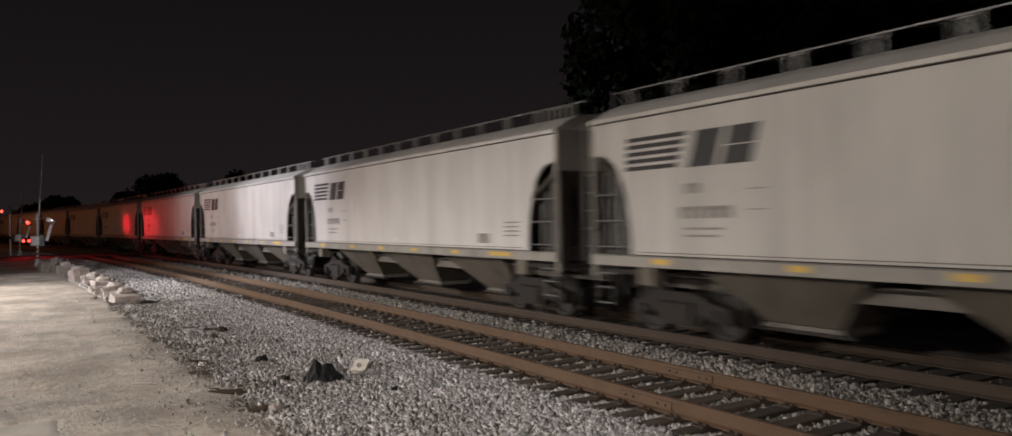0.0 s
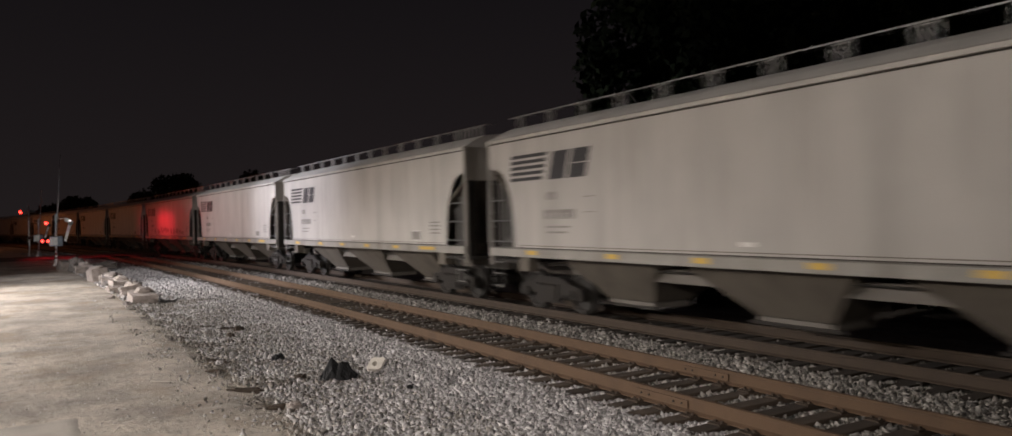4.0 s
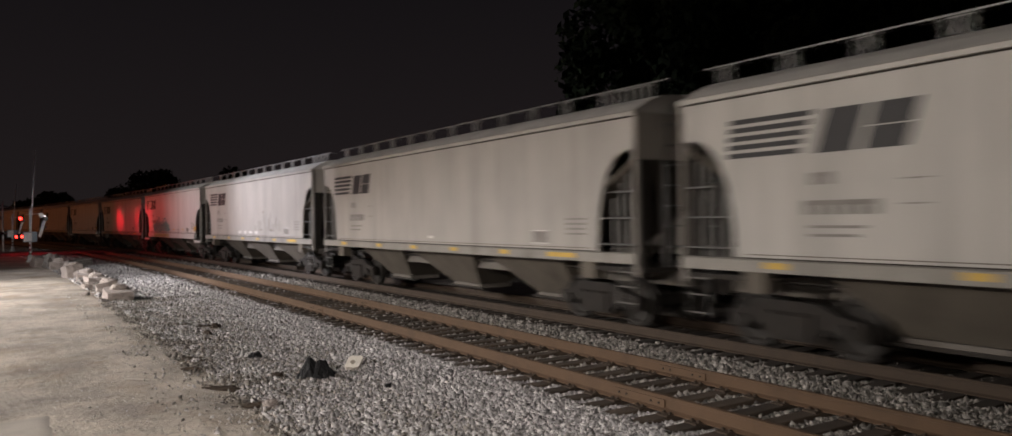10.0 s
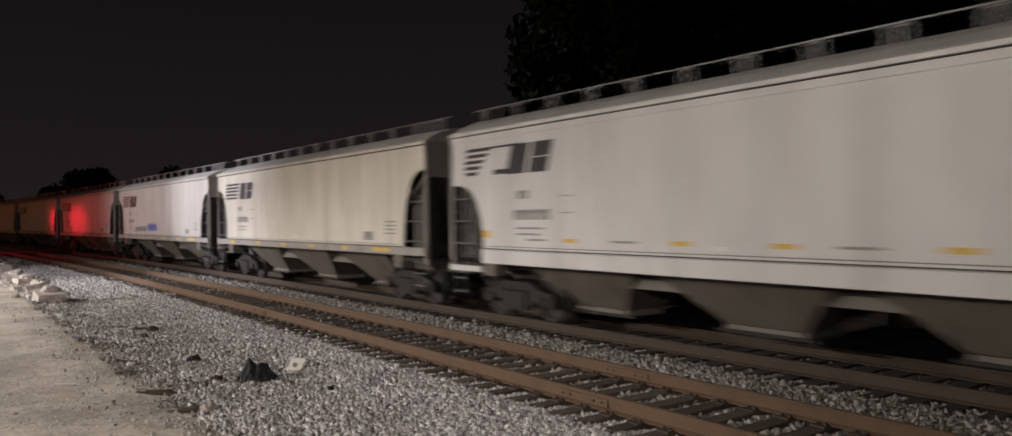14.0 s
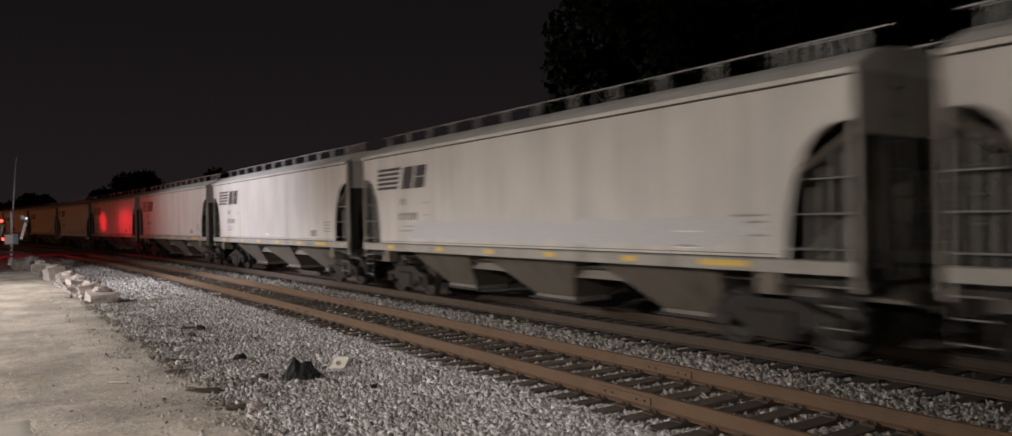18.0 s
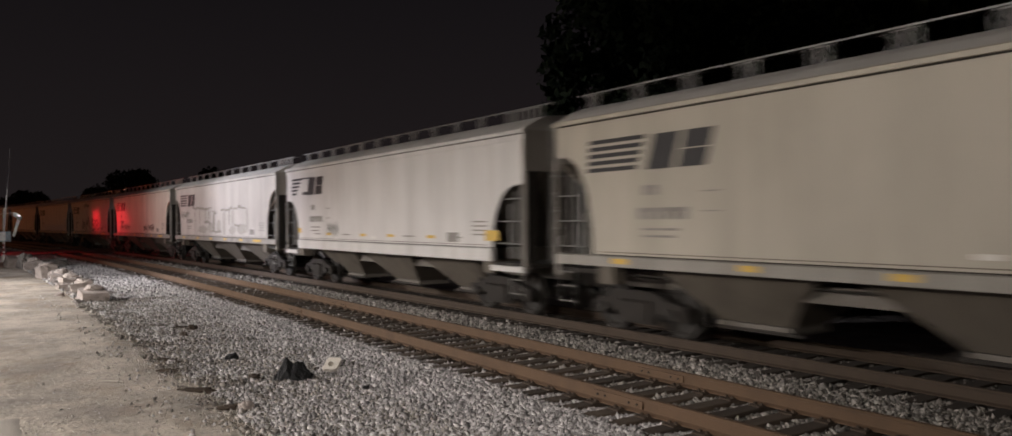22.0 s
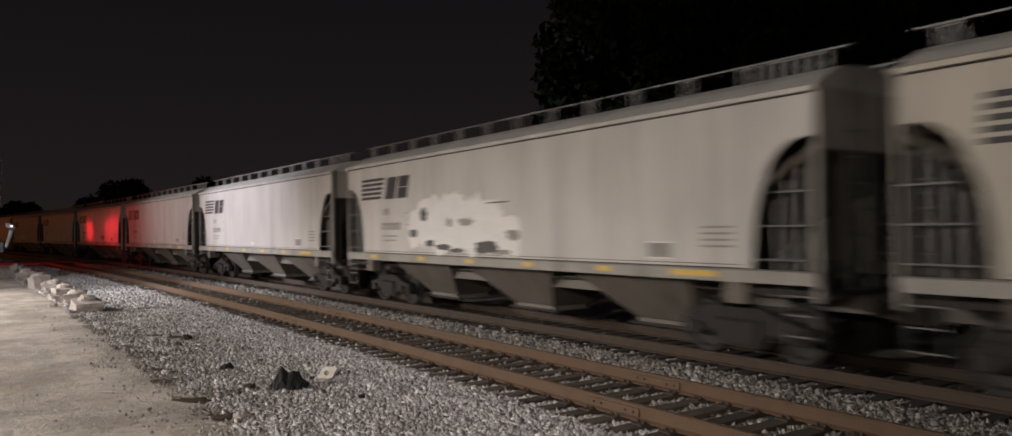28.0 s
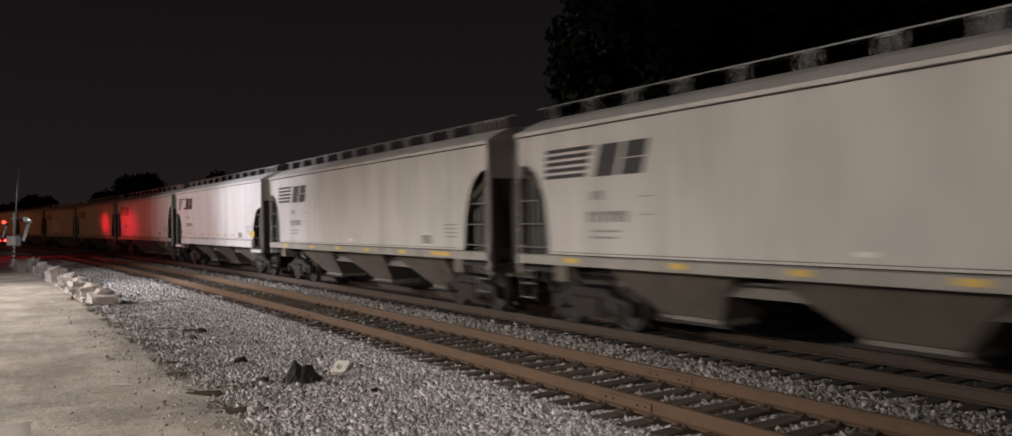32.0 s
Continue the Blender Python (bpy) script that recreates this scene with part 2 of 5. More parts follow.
def glowing(name, colour, strength):
    m = bpy.data.materials.new(name)
    m.use_nodes = True
    s = m.node_tree.nodes["Principled BSDF"]
    s.inputs["Base Color"].default_value = (*colour, 1)
    s.inputs["Emission Color"].default_value, s.inputs["Emission Strength"].default_value = (*colour, 1), strength
    return m


PAINT = {
    "grey": material("hopper_grey_paint", (0.495, 0.468, 0.437), 0.55, panels=1.52, streak=(0.29, 0.265, 0.24), scale=0.7, amount=0.35, bump=0.05),
    "dull": material("hopper_dull_paint", (0.42, 0.39, 0.36), 0.55, panels=1.52, streak=(0.26, 0.235, 0.21), scale=0.7, amount=0.35, bump=0.05),
    "cream": material("hopper_cream_paint", (0.61, 0.567, 0.49), 0.55, panels=1.52, streak=(0.32, 0.29, 0.245), scale=0.7, amount=0.3, bump=0.05),
    "tan": material("hopper_tan_paint", (0.43, 0.39, 0.325), 0.55, panels=1.52, streak=(0.31, 0.275, 0.225), scale=0.7, amount=0.3, bump=0.05),
    "blue": material("hopper_blue_grey_paint", (0.245, 0.26, 0.265), 0.55, panels=1.52, streak=(0.20, 0.21, 0.215), scale=0.7, amount=0.3, bump=0.05),
    "white": material("hopper_pale_paint", (0.60, 0.578, 0.565), 0.5, panels=1.52, streak=(0.43, 0.40, 0.38), scale=0.7, amount=0.25, bump=0.05),
}
ROOF = material("roof_dusty_paint", (0.52, 0.50, 0.475), 0.7, scale=1.2, amount=0.6)
# Underframe grime, near-black because shade below and between cars is painted in.
UNDER = material("shaded_underframe_grime", (0.024, 0.020, 0.017), 0.9, spots=(0.036, 0.027, 0.021), scale=1.5, amount=0.7)
# Grime of bays and slope sheets, with shade under the body put in.
HOPPER = material("shaded_hopper_grime", (0.148, 0.126, 0.102), 0.8, spots=(0.070, 0.057, 0.045), scale=0.9, amount=0.8, streak=(0.10, 0.083, 0.068))
SIDE_SILL = material("side_sill_paint", (0.30, 0.278, 0.252), 0.65, streak=(0.17, 0.150, 0.130), scale=1.4, amount=0.6, bump=0.08)
SILL = material("sill_grime", (0.17, 0.152, 0.134), 0.85, spots=(0.08, 0.068, 0.056), scale=1.1, amount=0.8)
# Grimy car ends, duller than the sides: shade between cars put in.
SHADED_END = material("shaded_end_grime", (0.37, 0.34, 0.31), 0.85, spots=(0.14, 0.125, 0.11), scale=1.2, amount=0.7)
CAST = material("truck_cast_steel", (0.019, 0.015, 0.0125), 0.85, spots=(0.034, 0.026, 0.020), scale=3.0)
WHEEL = material("wheel_steel", (0.026, 0.022, 0.019), 0.65, 0.3, scale=5.0)
STEP = material("grimy_step_iron", (0.20, 0.19, 0.18), 0.6, 0.2, scale=6.0)
GALV = material("galvanised_steel", (0.24, 0.236, 0.232), 0.5, 0.3, scale=6.0)
BLACK = material("black_stencil_paint", (0.022, 0.02, 0.022), 0.6, scale=3.0)
STENCIL = material("faded_stencil_paint", (0.255, 0.235, 0.215), 0.7, scale=3.0)
YELLOW = material("yellow_reflective_tape", (0.60, 0.38, 0.06), 0.5, scale=8.0, amount=0.3)
WHITE_TAPE = material("white_placard", (0.7, 0.68, 0.64), 0.5, scale=8.0, amount=0.3)
RUST = material("rail_rust", (0.112, 0.066, 0.037), 0.85, spots=(0.070, 0.042, 0.026), scale=3.0, amount=0.6, bump=0.2)
# Rust of the train's rails, darkened for the dim light there; also tie plates.
DARK_RUST = material("dark_rail_rust", (0.058, 0.039, 0.026), 0.85, spots=(0.034, 0.024, 0.017), scale=3.0, amount=0.6, bump=0.2)
TIE = material("creosoted_timber", (0.052, 0.037, 0.027), 0.9, spots=(0.10, 0.074, 0.055), scale=2.0, amount=0.7, fine=30, bump=0.4, per_object=0.35)
STONE = material("ballast_stone", (0.455, 0.434, 0.436), 0.88, scale=12.0, amount=0.45, fine=90, island=0.48)
DIRTY_STONE = material("dirty_ballast_stone", (0.31, 0.285, 0.262), 0.9, scale=12.0, amount=0.5, fine=90, island=0.5)
# Darker copy of the tie timber, with the train's shade in its colour.
SHADED_TIE = material("shaded_timber", (0.030, 0.022, 0.017), 0.9, spots=(0.05, 0.038, 0.029), scale=2.0, amount=0.7, fine=30, bump=0.4, per_object=0.35)
# Grimy ballast farther across, its tone lowered for the weaker lamplight.
DIM_STONE = material("dim_grimy_ballast_stone", (0.27, 0.25, 0.232), 0.9, scale=12.0, amount=0.4, fine=90, island=0.7)
MUD_STONE = material("muddy_ballast_stone", (0.22, 0.197, 0.176), 0.92, scale=12.0, amount=0.4, fine=90, island=0.5)
# Stones and bed under the train, its shade put into their colour.
SHADED_STONE = material("shaded_ballast_stone", (0.13, 0.115, 0.105), 0.9, scale=12.0, amount=0.4, fine=90, island=0.6)
SHADED_BED = material("sooty_bed", (0.060, 0.050, 0.042), 0.95, spots=(0.035, 0.028, 0.023), scale=9.0, amount=0.8, fine=40, bump=0.8, depth=0.03)
BED = material("ballast_bed", (0.27, 0.26, 0.25), 0.95, spots=(0.30, 0.28, 0.26), scale=14.0, amount=0.9, fine=40, bump=0.8, depth=0.03)
DIRT = lot_dirt()
PALE_CONCRETE = material("pale_concrete", (0.82, 0.77, 0.70), 0.9, scale=9.0, amount=0.4, bump=0.4)
SLAB = material("pale_slab", (0.52, 0.47, 0.42), 0.9, scale=3.0, amount=0.4, bump=0.3)
CONCRETE = material("rough_concrete", (0.42, 0.365, 0.34), 0.9, spots=(0.22, 0.19, 0.175), scale=5.0, amount=0.7, bump=0.6)
GREY_RUBBLE = material("grey_rubble", (0.24, 0.215, 0.205), 0.95, scale=6.0, amount=0.7, bump=0.6)
SIGNAL = material("signal_silver_paint", (0.78, 0.79, 0.82), 0.4, 0.2, scale=6.0)
BOX_BLUE = material("gate_box_paint", (0.34, 0.42, 0.52), 0.5, scale=5.0)
BARK = material("bark", (0.05, 0.04, 0.032), 0.95, scale=4.0, bump=0.6)
LEAF = material("leaves", (0.014, 0.019, 0.010), 1.0, scale=2.0, island=0.4)
LEAF.node_tree.nodes["Principled BSDF"].inputs["Specular IOR Level"].default_value = 0.1
CLOTH = material("black_rag", (0.015, 0.015, 0.017), 0.95, scale=8.0)
ASPHALT = material("asphalt", (0.06, 0.057, 0.055), 0.9, scale=1.0, fine=80, bump=0.4)
RED_GLOW = glowing("red_lens", (1.0, 0.03, 0.02), 9.0)
AMBER_GLOW = glowing("amber_lens", (1.0, 0.45, 0.10), 40.0)
DARK_LENS = material("unlit_red_lens", (0.10, 0.01, 0.01), 0.2, scale=8.0, amount=0.2)
WHITE_GLOW = glowing("white_lens", (1.0, 0.95, 0.88), 60.0)
WHITE_MARKER = glowing("white_tip_glow", (1.0, 0.95, 0.95), 2.5)
RED_BAND = material("red_band_paint", (0.22, 0.03, 0.03), 0.5, scale=8.0)


# ---- ground ----
LOT_EDGE = 2.45


def ground_height(x, y):
    off = x + max(y - BEND, 0.0) ** 2 * CURVE / 2
    t = min(max((off - LOT_EDGE + 0.55) / 1.5, 0.0), 1.0)
    t = t * t * (3 - 2 * t)
    wave = 0.03 * noise.noise((x * 0.35, y * 0.35, 0.0)) + 0.016 * noise.noise((x * 1.7, y * 1.7, 3.0)) + 0.018 * noise.noise((x * 4.1, y * 3.1, 5.0)) * 4 * t * (1 - t)
    z = 0.07 * (1 - t) - 0.10 * t + wave * (1.0 if off < 4.5 else 0.3)
    # beyond the train an added bank drops to stay unlit, except at the road
    flat = min(max((abs(y - 71.0) - 11.0) / 6.0, 0.0), 1.0)
    return z - min(max(off - 12.9, 0.0) * 0.62, 1.9) * flat


def sheet(name, xs, ys, height, material, label, category):
    v = [(x, y, height(x, y)) for y in ys for x in xs]
    w = len(xs)
    f = [(j * w + i, j * w + i + 1, (j + 1) * w + i + 1, (j + 1) * w + i) for j in range(len(ys) - 1) for i in range(w - 1)]
    me = bpy.data.meshes.new(name)
    me.from_pydata(v, [], f)
    me.materials.append(material)
    me.polygons.foreach_set("use_smooth", [True] * len(f))
    return tagged(new(name, me), label, category, kind="structure")


def steps(*spans):
    out = []
    for a, b, d in spans:
        n = max(1, round((b - a) / d))
        out += [a + (b - a) * i / n for i in range(n)]
    return out + [spans[-1][1]]


ground = sheet("ground", steps((-1500, -60, 240), (-60, -12, 6), (-12, 5, 0.25), (5, 18, 0.8), (18, 60, 6), (60, 1500, 240)),
               steps((-900, -20, 110), (-20, 2, 2), (2, 32, 0.25), (32, 80, 1.5), (80, 200, 10), (200, 1800, 200)),
               ground_height, DIRT, "pale dusty dirt and gravel lot with tyre marks beside the tracks", "ground")


def ribbon(s0, s1, step, offs, zs):
    """A strip along the tracks, from its cross-section."""
    b = Build()
    n = max(1, round((s1 - s0) / step))
    w = len(offs)
    for i in range(n + 1):
        s = s0 + (s1 - s0) * i / n
        for o, z in zip(offs, zs):
            x, y, a = along(s, o)
            b.v.append((x, y, z))
    b.f = [(i * w + j, i * w + j + 1, (i + 1) * w + j + 1, (i + 1) * w + j) for i in range(n) for j in range(w - 1)]
    return b


bed = new("ballast_bed", ribbon(-60, 330, 1.5, [LOT_EDGE - 0.3, LOT_EDGE + 0.9, 4.2, 5.6, 9.2, 12.5, 14.5], [-0.03, -0.035, -0.045, -0.06, -0.065, -0.065, -1.35]).mesh("ballast_bed", BED))
tagged(bed, "grey crushed stone ballast bed under two tracks", "ballast", kind="structure")

# Near-black strip that paints the shade below the train.
shaded_strip = new("sooty_bed", ribbon(-60, 330, 1.5, [10.05, 10.4, 11.7, 12.4], [-0.072, -0.040, -0.040, -0.072]).mesh("sooty_bed", SHADED_BED))
tagged(shaded_strip, "ballast under the train's rails, darkened as shade", "ballast", kind="structure")


# ---- rails and ties ----
RAIL_OUTLINE = [(-0.07, 0.0), (0.07, 0.0), (0.07, 0.012), (0.012, 0.035), (0.010, 0.145), (0.036, 0.155), (0.036, 0.183), (0.028, 0.19),
                (-0.028, 0.19), (-0.036, 0.183), (-0.036, 0.155), (-0.010, 0.145), (-0.012, 0.035), (-0.07, 0.012)]


def rail(centre, side, s0, s1, parent, step=2.0):
    b = Build()
    n = round((s1 - s0) / step)
    w = len(RAIL_OUTLINE)
    for i in range(n + 1):
        for o, z in RAIL_OUTLINE:
            x, y, a = along(s0 + (s1 - s0) * i / n, centre + side * 0.755 + o)
            b.v.append((x, y, z))
    b.f = [(i * w + j, i * w + (j + 1) % w, (i + 1) * w + (j + 1) % w, (i + 1) * w + j) for i in range(n) for j in range(w)]
    return part("rail", b, RUST if centre < 9 else DARK_RUST, parent)


near_track = thing("near_track", "empty railway track with rust-brown rails on dark timber ties", "railway track", "tracks", "structure")
train_track = thing("train_track", "railway track that carries the freight train", "railway track", "tracks", "structure")
TIE_AT = {}
plate_shape = Build().box(-0.19, 0.19, -0.09, 0.09, -0.006, 0.012)
for px in (-0.10, 0.10):
    for py in (-0.05, 0.05):
        plate_shape.box(px - 0.016, px + 0.016, py - 0.016, py + 0.016, 0.012, 0.035)
PLATE = plate_shape.mesh("tie_plate", DARK_RUST)
for track, centre in ((near_track, NEAR_TRACK), (train_track, TRAIN_TRACK)):
    for side in (-1, 1):
        rail(centre, side, -80, 330, track)
    rnd = random.Random(int(centre * 10))
    wood = TIE if track is near_track else SHADED_TIE
    shapes = [Build().chamfer(-1.38 + rnd.uniform(-0.04, 0.04), 1.38 + rnd.uniform(-0.04, 0.04), -0.115, 0.115, -0.17, 0.0, 0.012).mesh("tie", wood) for _ in range(6)]
    s = -20.0
    rest = Build()
    TIE_AT[centre] = []
    while s < 200:
        x, y, a = along(s, centre + rnd.uniform(-0.05, 0.05))
        turn = a + radians(rnd.uniform(-1.2, 1.2))
        TIE_AT[centre].append(s)
        if track is near_track and 3 < s < 22:
            for side in (-1, 1):
                plate = new("tie_plate", PLATE)
                plate.parent = track
                px, py, pa = along(s, centre + side * 0.755)
                plate.matrix_basis = Matrix.Translation((px, py, 0.0)) @ Matrix.Rotation(a, 4, "Z")
        if 2 <= s < 70:
            tie = new("tie", shapes[rnd.randrange(6)])
            tie.parent = track
            tie.matrix_basis = Matrix.Translation((x, y, -0.003 + rnd.uniform(-0.012, 0.0))) @ Matrix.Rotation(turn, 4, "Z")
        else:
            c, sn = math.cos(turn), math.sin(turn)
            one = Build().box(-1.38, 1.38, -0.115, 0.115, -0.15, -0.005)
            rest.add([(x + p * c - q * sn, y + p * sn + q * c, r) for p, q, r in one.v], one.f)
        s += 0.46 + rnd.uniform(-0.02, 0.02)
    tagged(part("tie", rest, wood, track), kind="stuff")


# ---- ballast stones ----
def stones(name, count, s0, s1, o0, o1, size, base, material, label, seed, keep=None):
    """Loose broken stones strewn over a stretch of the plan, as one mesh."""
    g = np.random.default_rng(seed)
    s = s0 + (s1 - s0) * g.random(count) ** 1.5
    o = o0 + (o1 - o0) * g.random(count)
    if keep is not None:
        ok = keep(s, o, g)
        s, o = s[ok], o[ok]
    n = len(s)
    a = CURVE * np.clip(s - BEND, 0, None)
    x = np.where(s > BEND, -(1 - np.cos(a)) / CURVE, 0) + o * np.cos(a)
    y = np.where(s > BEND, BEND + np.sin(a) / CURVE, s) + o * np.sin(a)
    z = base(s, o) if callable(base) else np.full(n, base)
    corner = np.array([(1, .1, 0), (-.1, 1, .1), (-1, -.1, 0), (.1, -1, -.1), (.15, 0, .8), (0, .1, -.8)])
    tri = np.array([(0, 1, 4), (1, 2, 4), (2, 3, 4), (3, 0, 4), (1, 0, 5), (2, 1, 5), (3, 2, 5), (0, 3, 5)])
    p = corner[None] * (0.65 + 0.7 * g.random((n, 6, 3))) * (0.30 + 1.3 * g.random((n, 1, 3)))
    turn = g.normal(size=(n, 4))
    turn /= np.linalg.norm(turn, axis=1)[:, None]
    w, i, j, k = turn.T
    rot = np.stack([1 - 2 * (j * j + k * k), 2 * (i * j - k * w), 2 * (i * k + j * w), 2 * (i * j + k * w), 1 - 2 * (i * i + k * k), 2 * (j * k - i * w),
                    2 * (i * k - j * w), 2 * (j * k + i * w), 1 - 2 * (i * i + j * j)], -1).reshape(n, 3, 3)
    r = size * (0.55 + 0.9 * g.random(n) ** 1.5)
    p = np.einsum("nab,ncb->nca", rot, p) * r[:, None, None]
    p[..., 0] += x[:, None]
    p[..., 1] += y[:, None]
    p[..., 2] += (z + r * (0.1 + 0.5 * g.random(n)))[:, None]
    faces = (tri[None] + 6 * np.arange(n)[:, None, None]).reshape(-1, 3)
    me = bpy.data.meshes.new(name)
    me.vertices.add(6 * n)
    me.vertices.foreach_set("co", p.reshape(-1))
    me.loops.add(faces.size)
    me.loops.foreach_set("vertex_index", faces.reshape(-1))
    me.polygons.add(len(faces))
    me.polygons.foreach_set("loop_start", np.arange(0, faces.size, 3))
    me.polygons.foreach_set("loop_total", np.full(len(faces), 3))
    me.update(calc_edges=True)
    me.materials.append(material)
    return tagged(new(name, me), label, "gravel", kind="stuff")


def off_ties(s, o, g):
    """Keep stones off the timber, so that the ties show, and thin them out towards the lot."""
    ok = g.random(len(s)) < np.clip((o - 2.05 - 0.22 * np.sin(s * 2.1) * np.sin(s * 0.83 + 1) - 0.15 * np.sin(s * 5.3)) / 1.15, 0.03, 1) ** 1.3
    for c, at in TIE_AT.items():
        at = np.array(at)
        i = np.clip(np.searchsorted(at, s), 1, len(at) - 1)
        near = np.minimum(np.abs(s - at[i]), np.abs(s - at[i - 1])) < 0.135
        inside = np.abs(o - c) < 0.70
        end = (np.abs(o - c) < 1.36) & ~inside
        draw = g.random(len(s))
        ok &= ~(near & inside & (draw > 0.015)) & ~(near & end & (draw > 0.06)) & ~(inside & ~near & (draw > 0.8))
        ok &= np.abs(np.abs(o - c) - 0.755) > 0.10
    return ok


def bed_height(s, o):
    """Stones lie lower in the cribs between the ties."""
    crib = np.zeros(len(s))
    for c in TIE_AT:
        crib = np.maximum(crib, np.clip((1.35 - np.abs(o - c)) / 0.2, 0, 1))
    shoulder = np.clip((3.3 - o) / 0.9, 0, 1)
    return -0.03 - 0.04 * crib + 0.06 * shoulder


BALLAST = "crushed grey granite ballast stones beside the near track"
stones("ballast_stones", 122000, 3, 26, 2.5, 6.6, 0.031, bed_height, STONE, BALLAST, 5, off_ties)
stones("ballast_stones", 46000, 3, 26, 1.7, 4.5, 0.028, bed_height, DIRTY_STONE, "dirty crushed stones mixed with earth at the ballast's edge", 25, off_ties)
stones("ballast_stones", 54000, 3, 26, 6.6, 10.4, 0.034, bed_height, DIM_STONE, "grimy crushed ballast stones between the rails, toned down for weak light", 15, off_ties)
stones("ballast_stones", 36000, 26, 90, 2.4, 6.6, 0.045, bed_height, STONE, BALLAST, 6, off_ties)
stones("ballast_stones", 16000, 26, 90, 6.6, 11, 0.045, bed_height, DIM_STONE, "grimy crushed ballast stones between the rails, toned down for weak light", 16, off_ties)

stones("ballast_stones", 13000, 3, 45, 10.3, 12.4, 0.036, bed_height, SHADED_STONE, "stones under the train, darkened as shade", 19, off_ties)
stones("ballast_stones", 20000, 3, -14, 1.9, 6.6, 0.042, bed_height, STONE, BALLAST, 7, off_ties)
stones("ballast_stones", 9000, 3, -14, 6.6, 12.6, 0.045, bed_height, DIM_STONE, "grimy crushed ballast stones between the rails, toned down for weak light", 17, off_ties)


def in_hollows(s, o, g):
    """Narrow streaks where earth and painted shade darken the hollows between the stones."""
    across = np.sin(s * 3.1 + 2.3 * o) * np.sin(s * 1.3 - o * 4.0 + 1.0)
    return (across > 0.12) & (g.random(len(s)) < np.clip((4.3 - o) / 1.2, 0, 1))


stones("ballast_stones", 17000, 26, 10.0, 2.2, 4.2, 0.030, lambda s, o: bed_height(s, o) + 0.014, MUD_STONE, "muddy stones that also stand for shade in the ballast's hollows", 18, in_hollows)


def scattered(s, o, g):
    """Loose drifts of muddy stones, thinner towards the rails."""
    drift = np.sin(s * 0.9 + o) * np.sin(s * 2.3 - 1.7 * o) + 0.7 * np.sin(s * 4.1 + 3.3 * o)
    return off_ties(s, o, g) & (drift > -0.1) & (g.random(len(s)) < np.clip((5.6 - o) / 2.2, 0, 1))


stones("ballast_stones", 20000, 26, 11.0, 2.6, 5.4, 0.030, lambda s, o: bed_height(s, o) + 0.012, MUD_STONE, "muddy stones strewn over the ballast", 28, scattered)


# ---- bolted joints of the near rails ----
def rail_joint(s, side):
    x, y, a = along(s, NEAR_TRACK + side * 0.755)
    j = part("joint_bar", Build().prism([(-0.020, 0.040), (-0.014, 0.138), (-0.026, 0.136), (-0.034, 0.045)], "y", -0.45, 0.45), RUST, near_track)
    j.matrix_basis = Matrix.Translation((x, y, 0)) @ Matrix.Rotation(a, 4, "Z")
    for k in (-0.36, -0.22, 0.22, 0.36):
        part("bolt", Build().rod((-0.028, k, 0.09), (-0.046, k, 0.09), 0.013, 6), UNDER, j)


rail_joint(7.15, -1)
rail_joint(7.9, 1)
rail_joint(19.0, -1)
rail_joint(19.8, 1)


# ---- freight cars ----
LONG, SHORT = 17.03, 15.81
SECOND_KIND = (6, 8, 15, 23, 33)
PAINTED = ("side_sheet", "eave_trim")
FACE = -1.584


def cut_side(half, top, low, rise, run):
    """Outline of a side sheet, in (y, z), whose lower corners are cut away in a rounded arch."""
    right = [(half - run * math.cos(q) ** 0.68, low + rise * math.sin(q)) for q in [i * math.pi / 2 / 12 for i in range(13)]]
    right += [(half, top)]
    return right + [(-y, z) for y, z in reversed(right)]


def bar(b, y0, y1, z0, z1, x=FACE, lean=0.0):
    """A thin flat mark on the near side; lean slants it."""
    return b.prism([(y0, z0), (y1, z0), (y1 + lean, z1), (y0 + lean, z1)], "x", x, x - 0.004)


def comb(y, z0, z1, teeth, pitch, fill, spine):
    """The outline, in (y, z), of uprights that hang from one spine at the top, each pitch from the next; y is the first one's start."""
    line = [(y, z1)]
    for i in range(teeth):
        a = y - i * pitch
        line += [(a, z0), (a - pitch * fill, z0)]
        if i < teeth - 1:
            line += [(a - pitch * fill, z1 - spine), (a - pitch, z1 - spine)]
    return line + [(y - (teeth - 1) * pitch - pitch * fill, z1)]


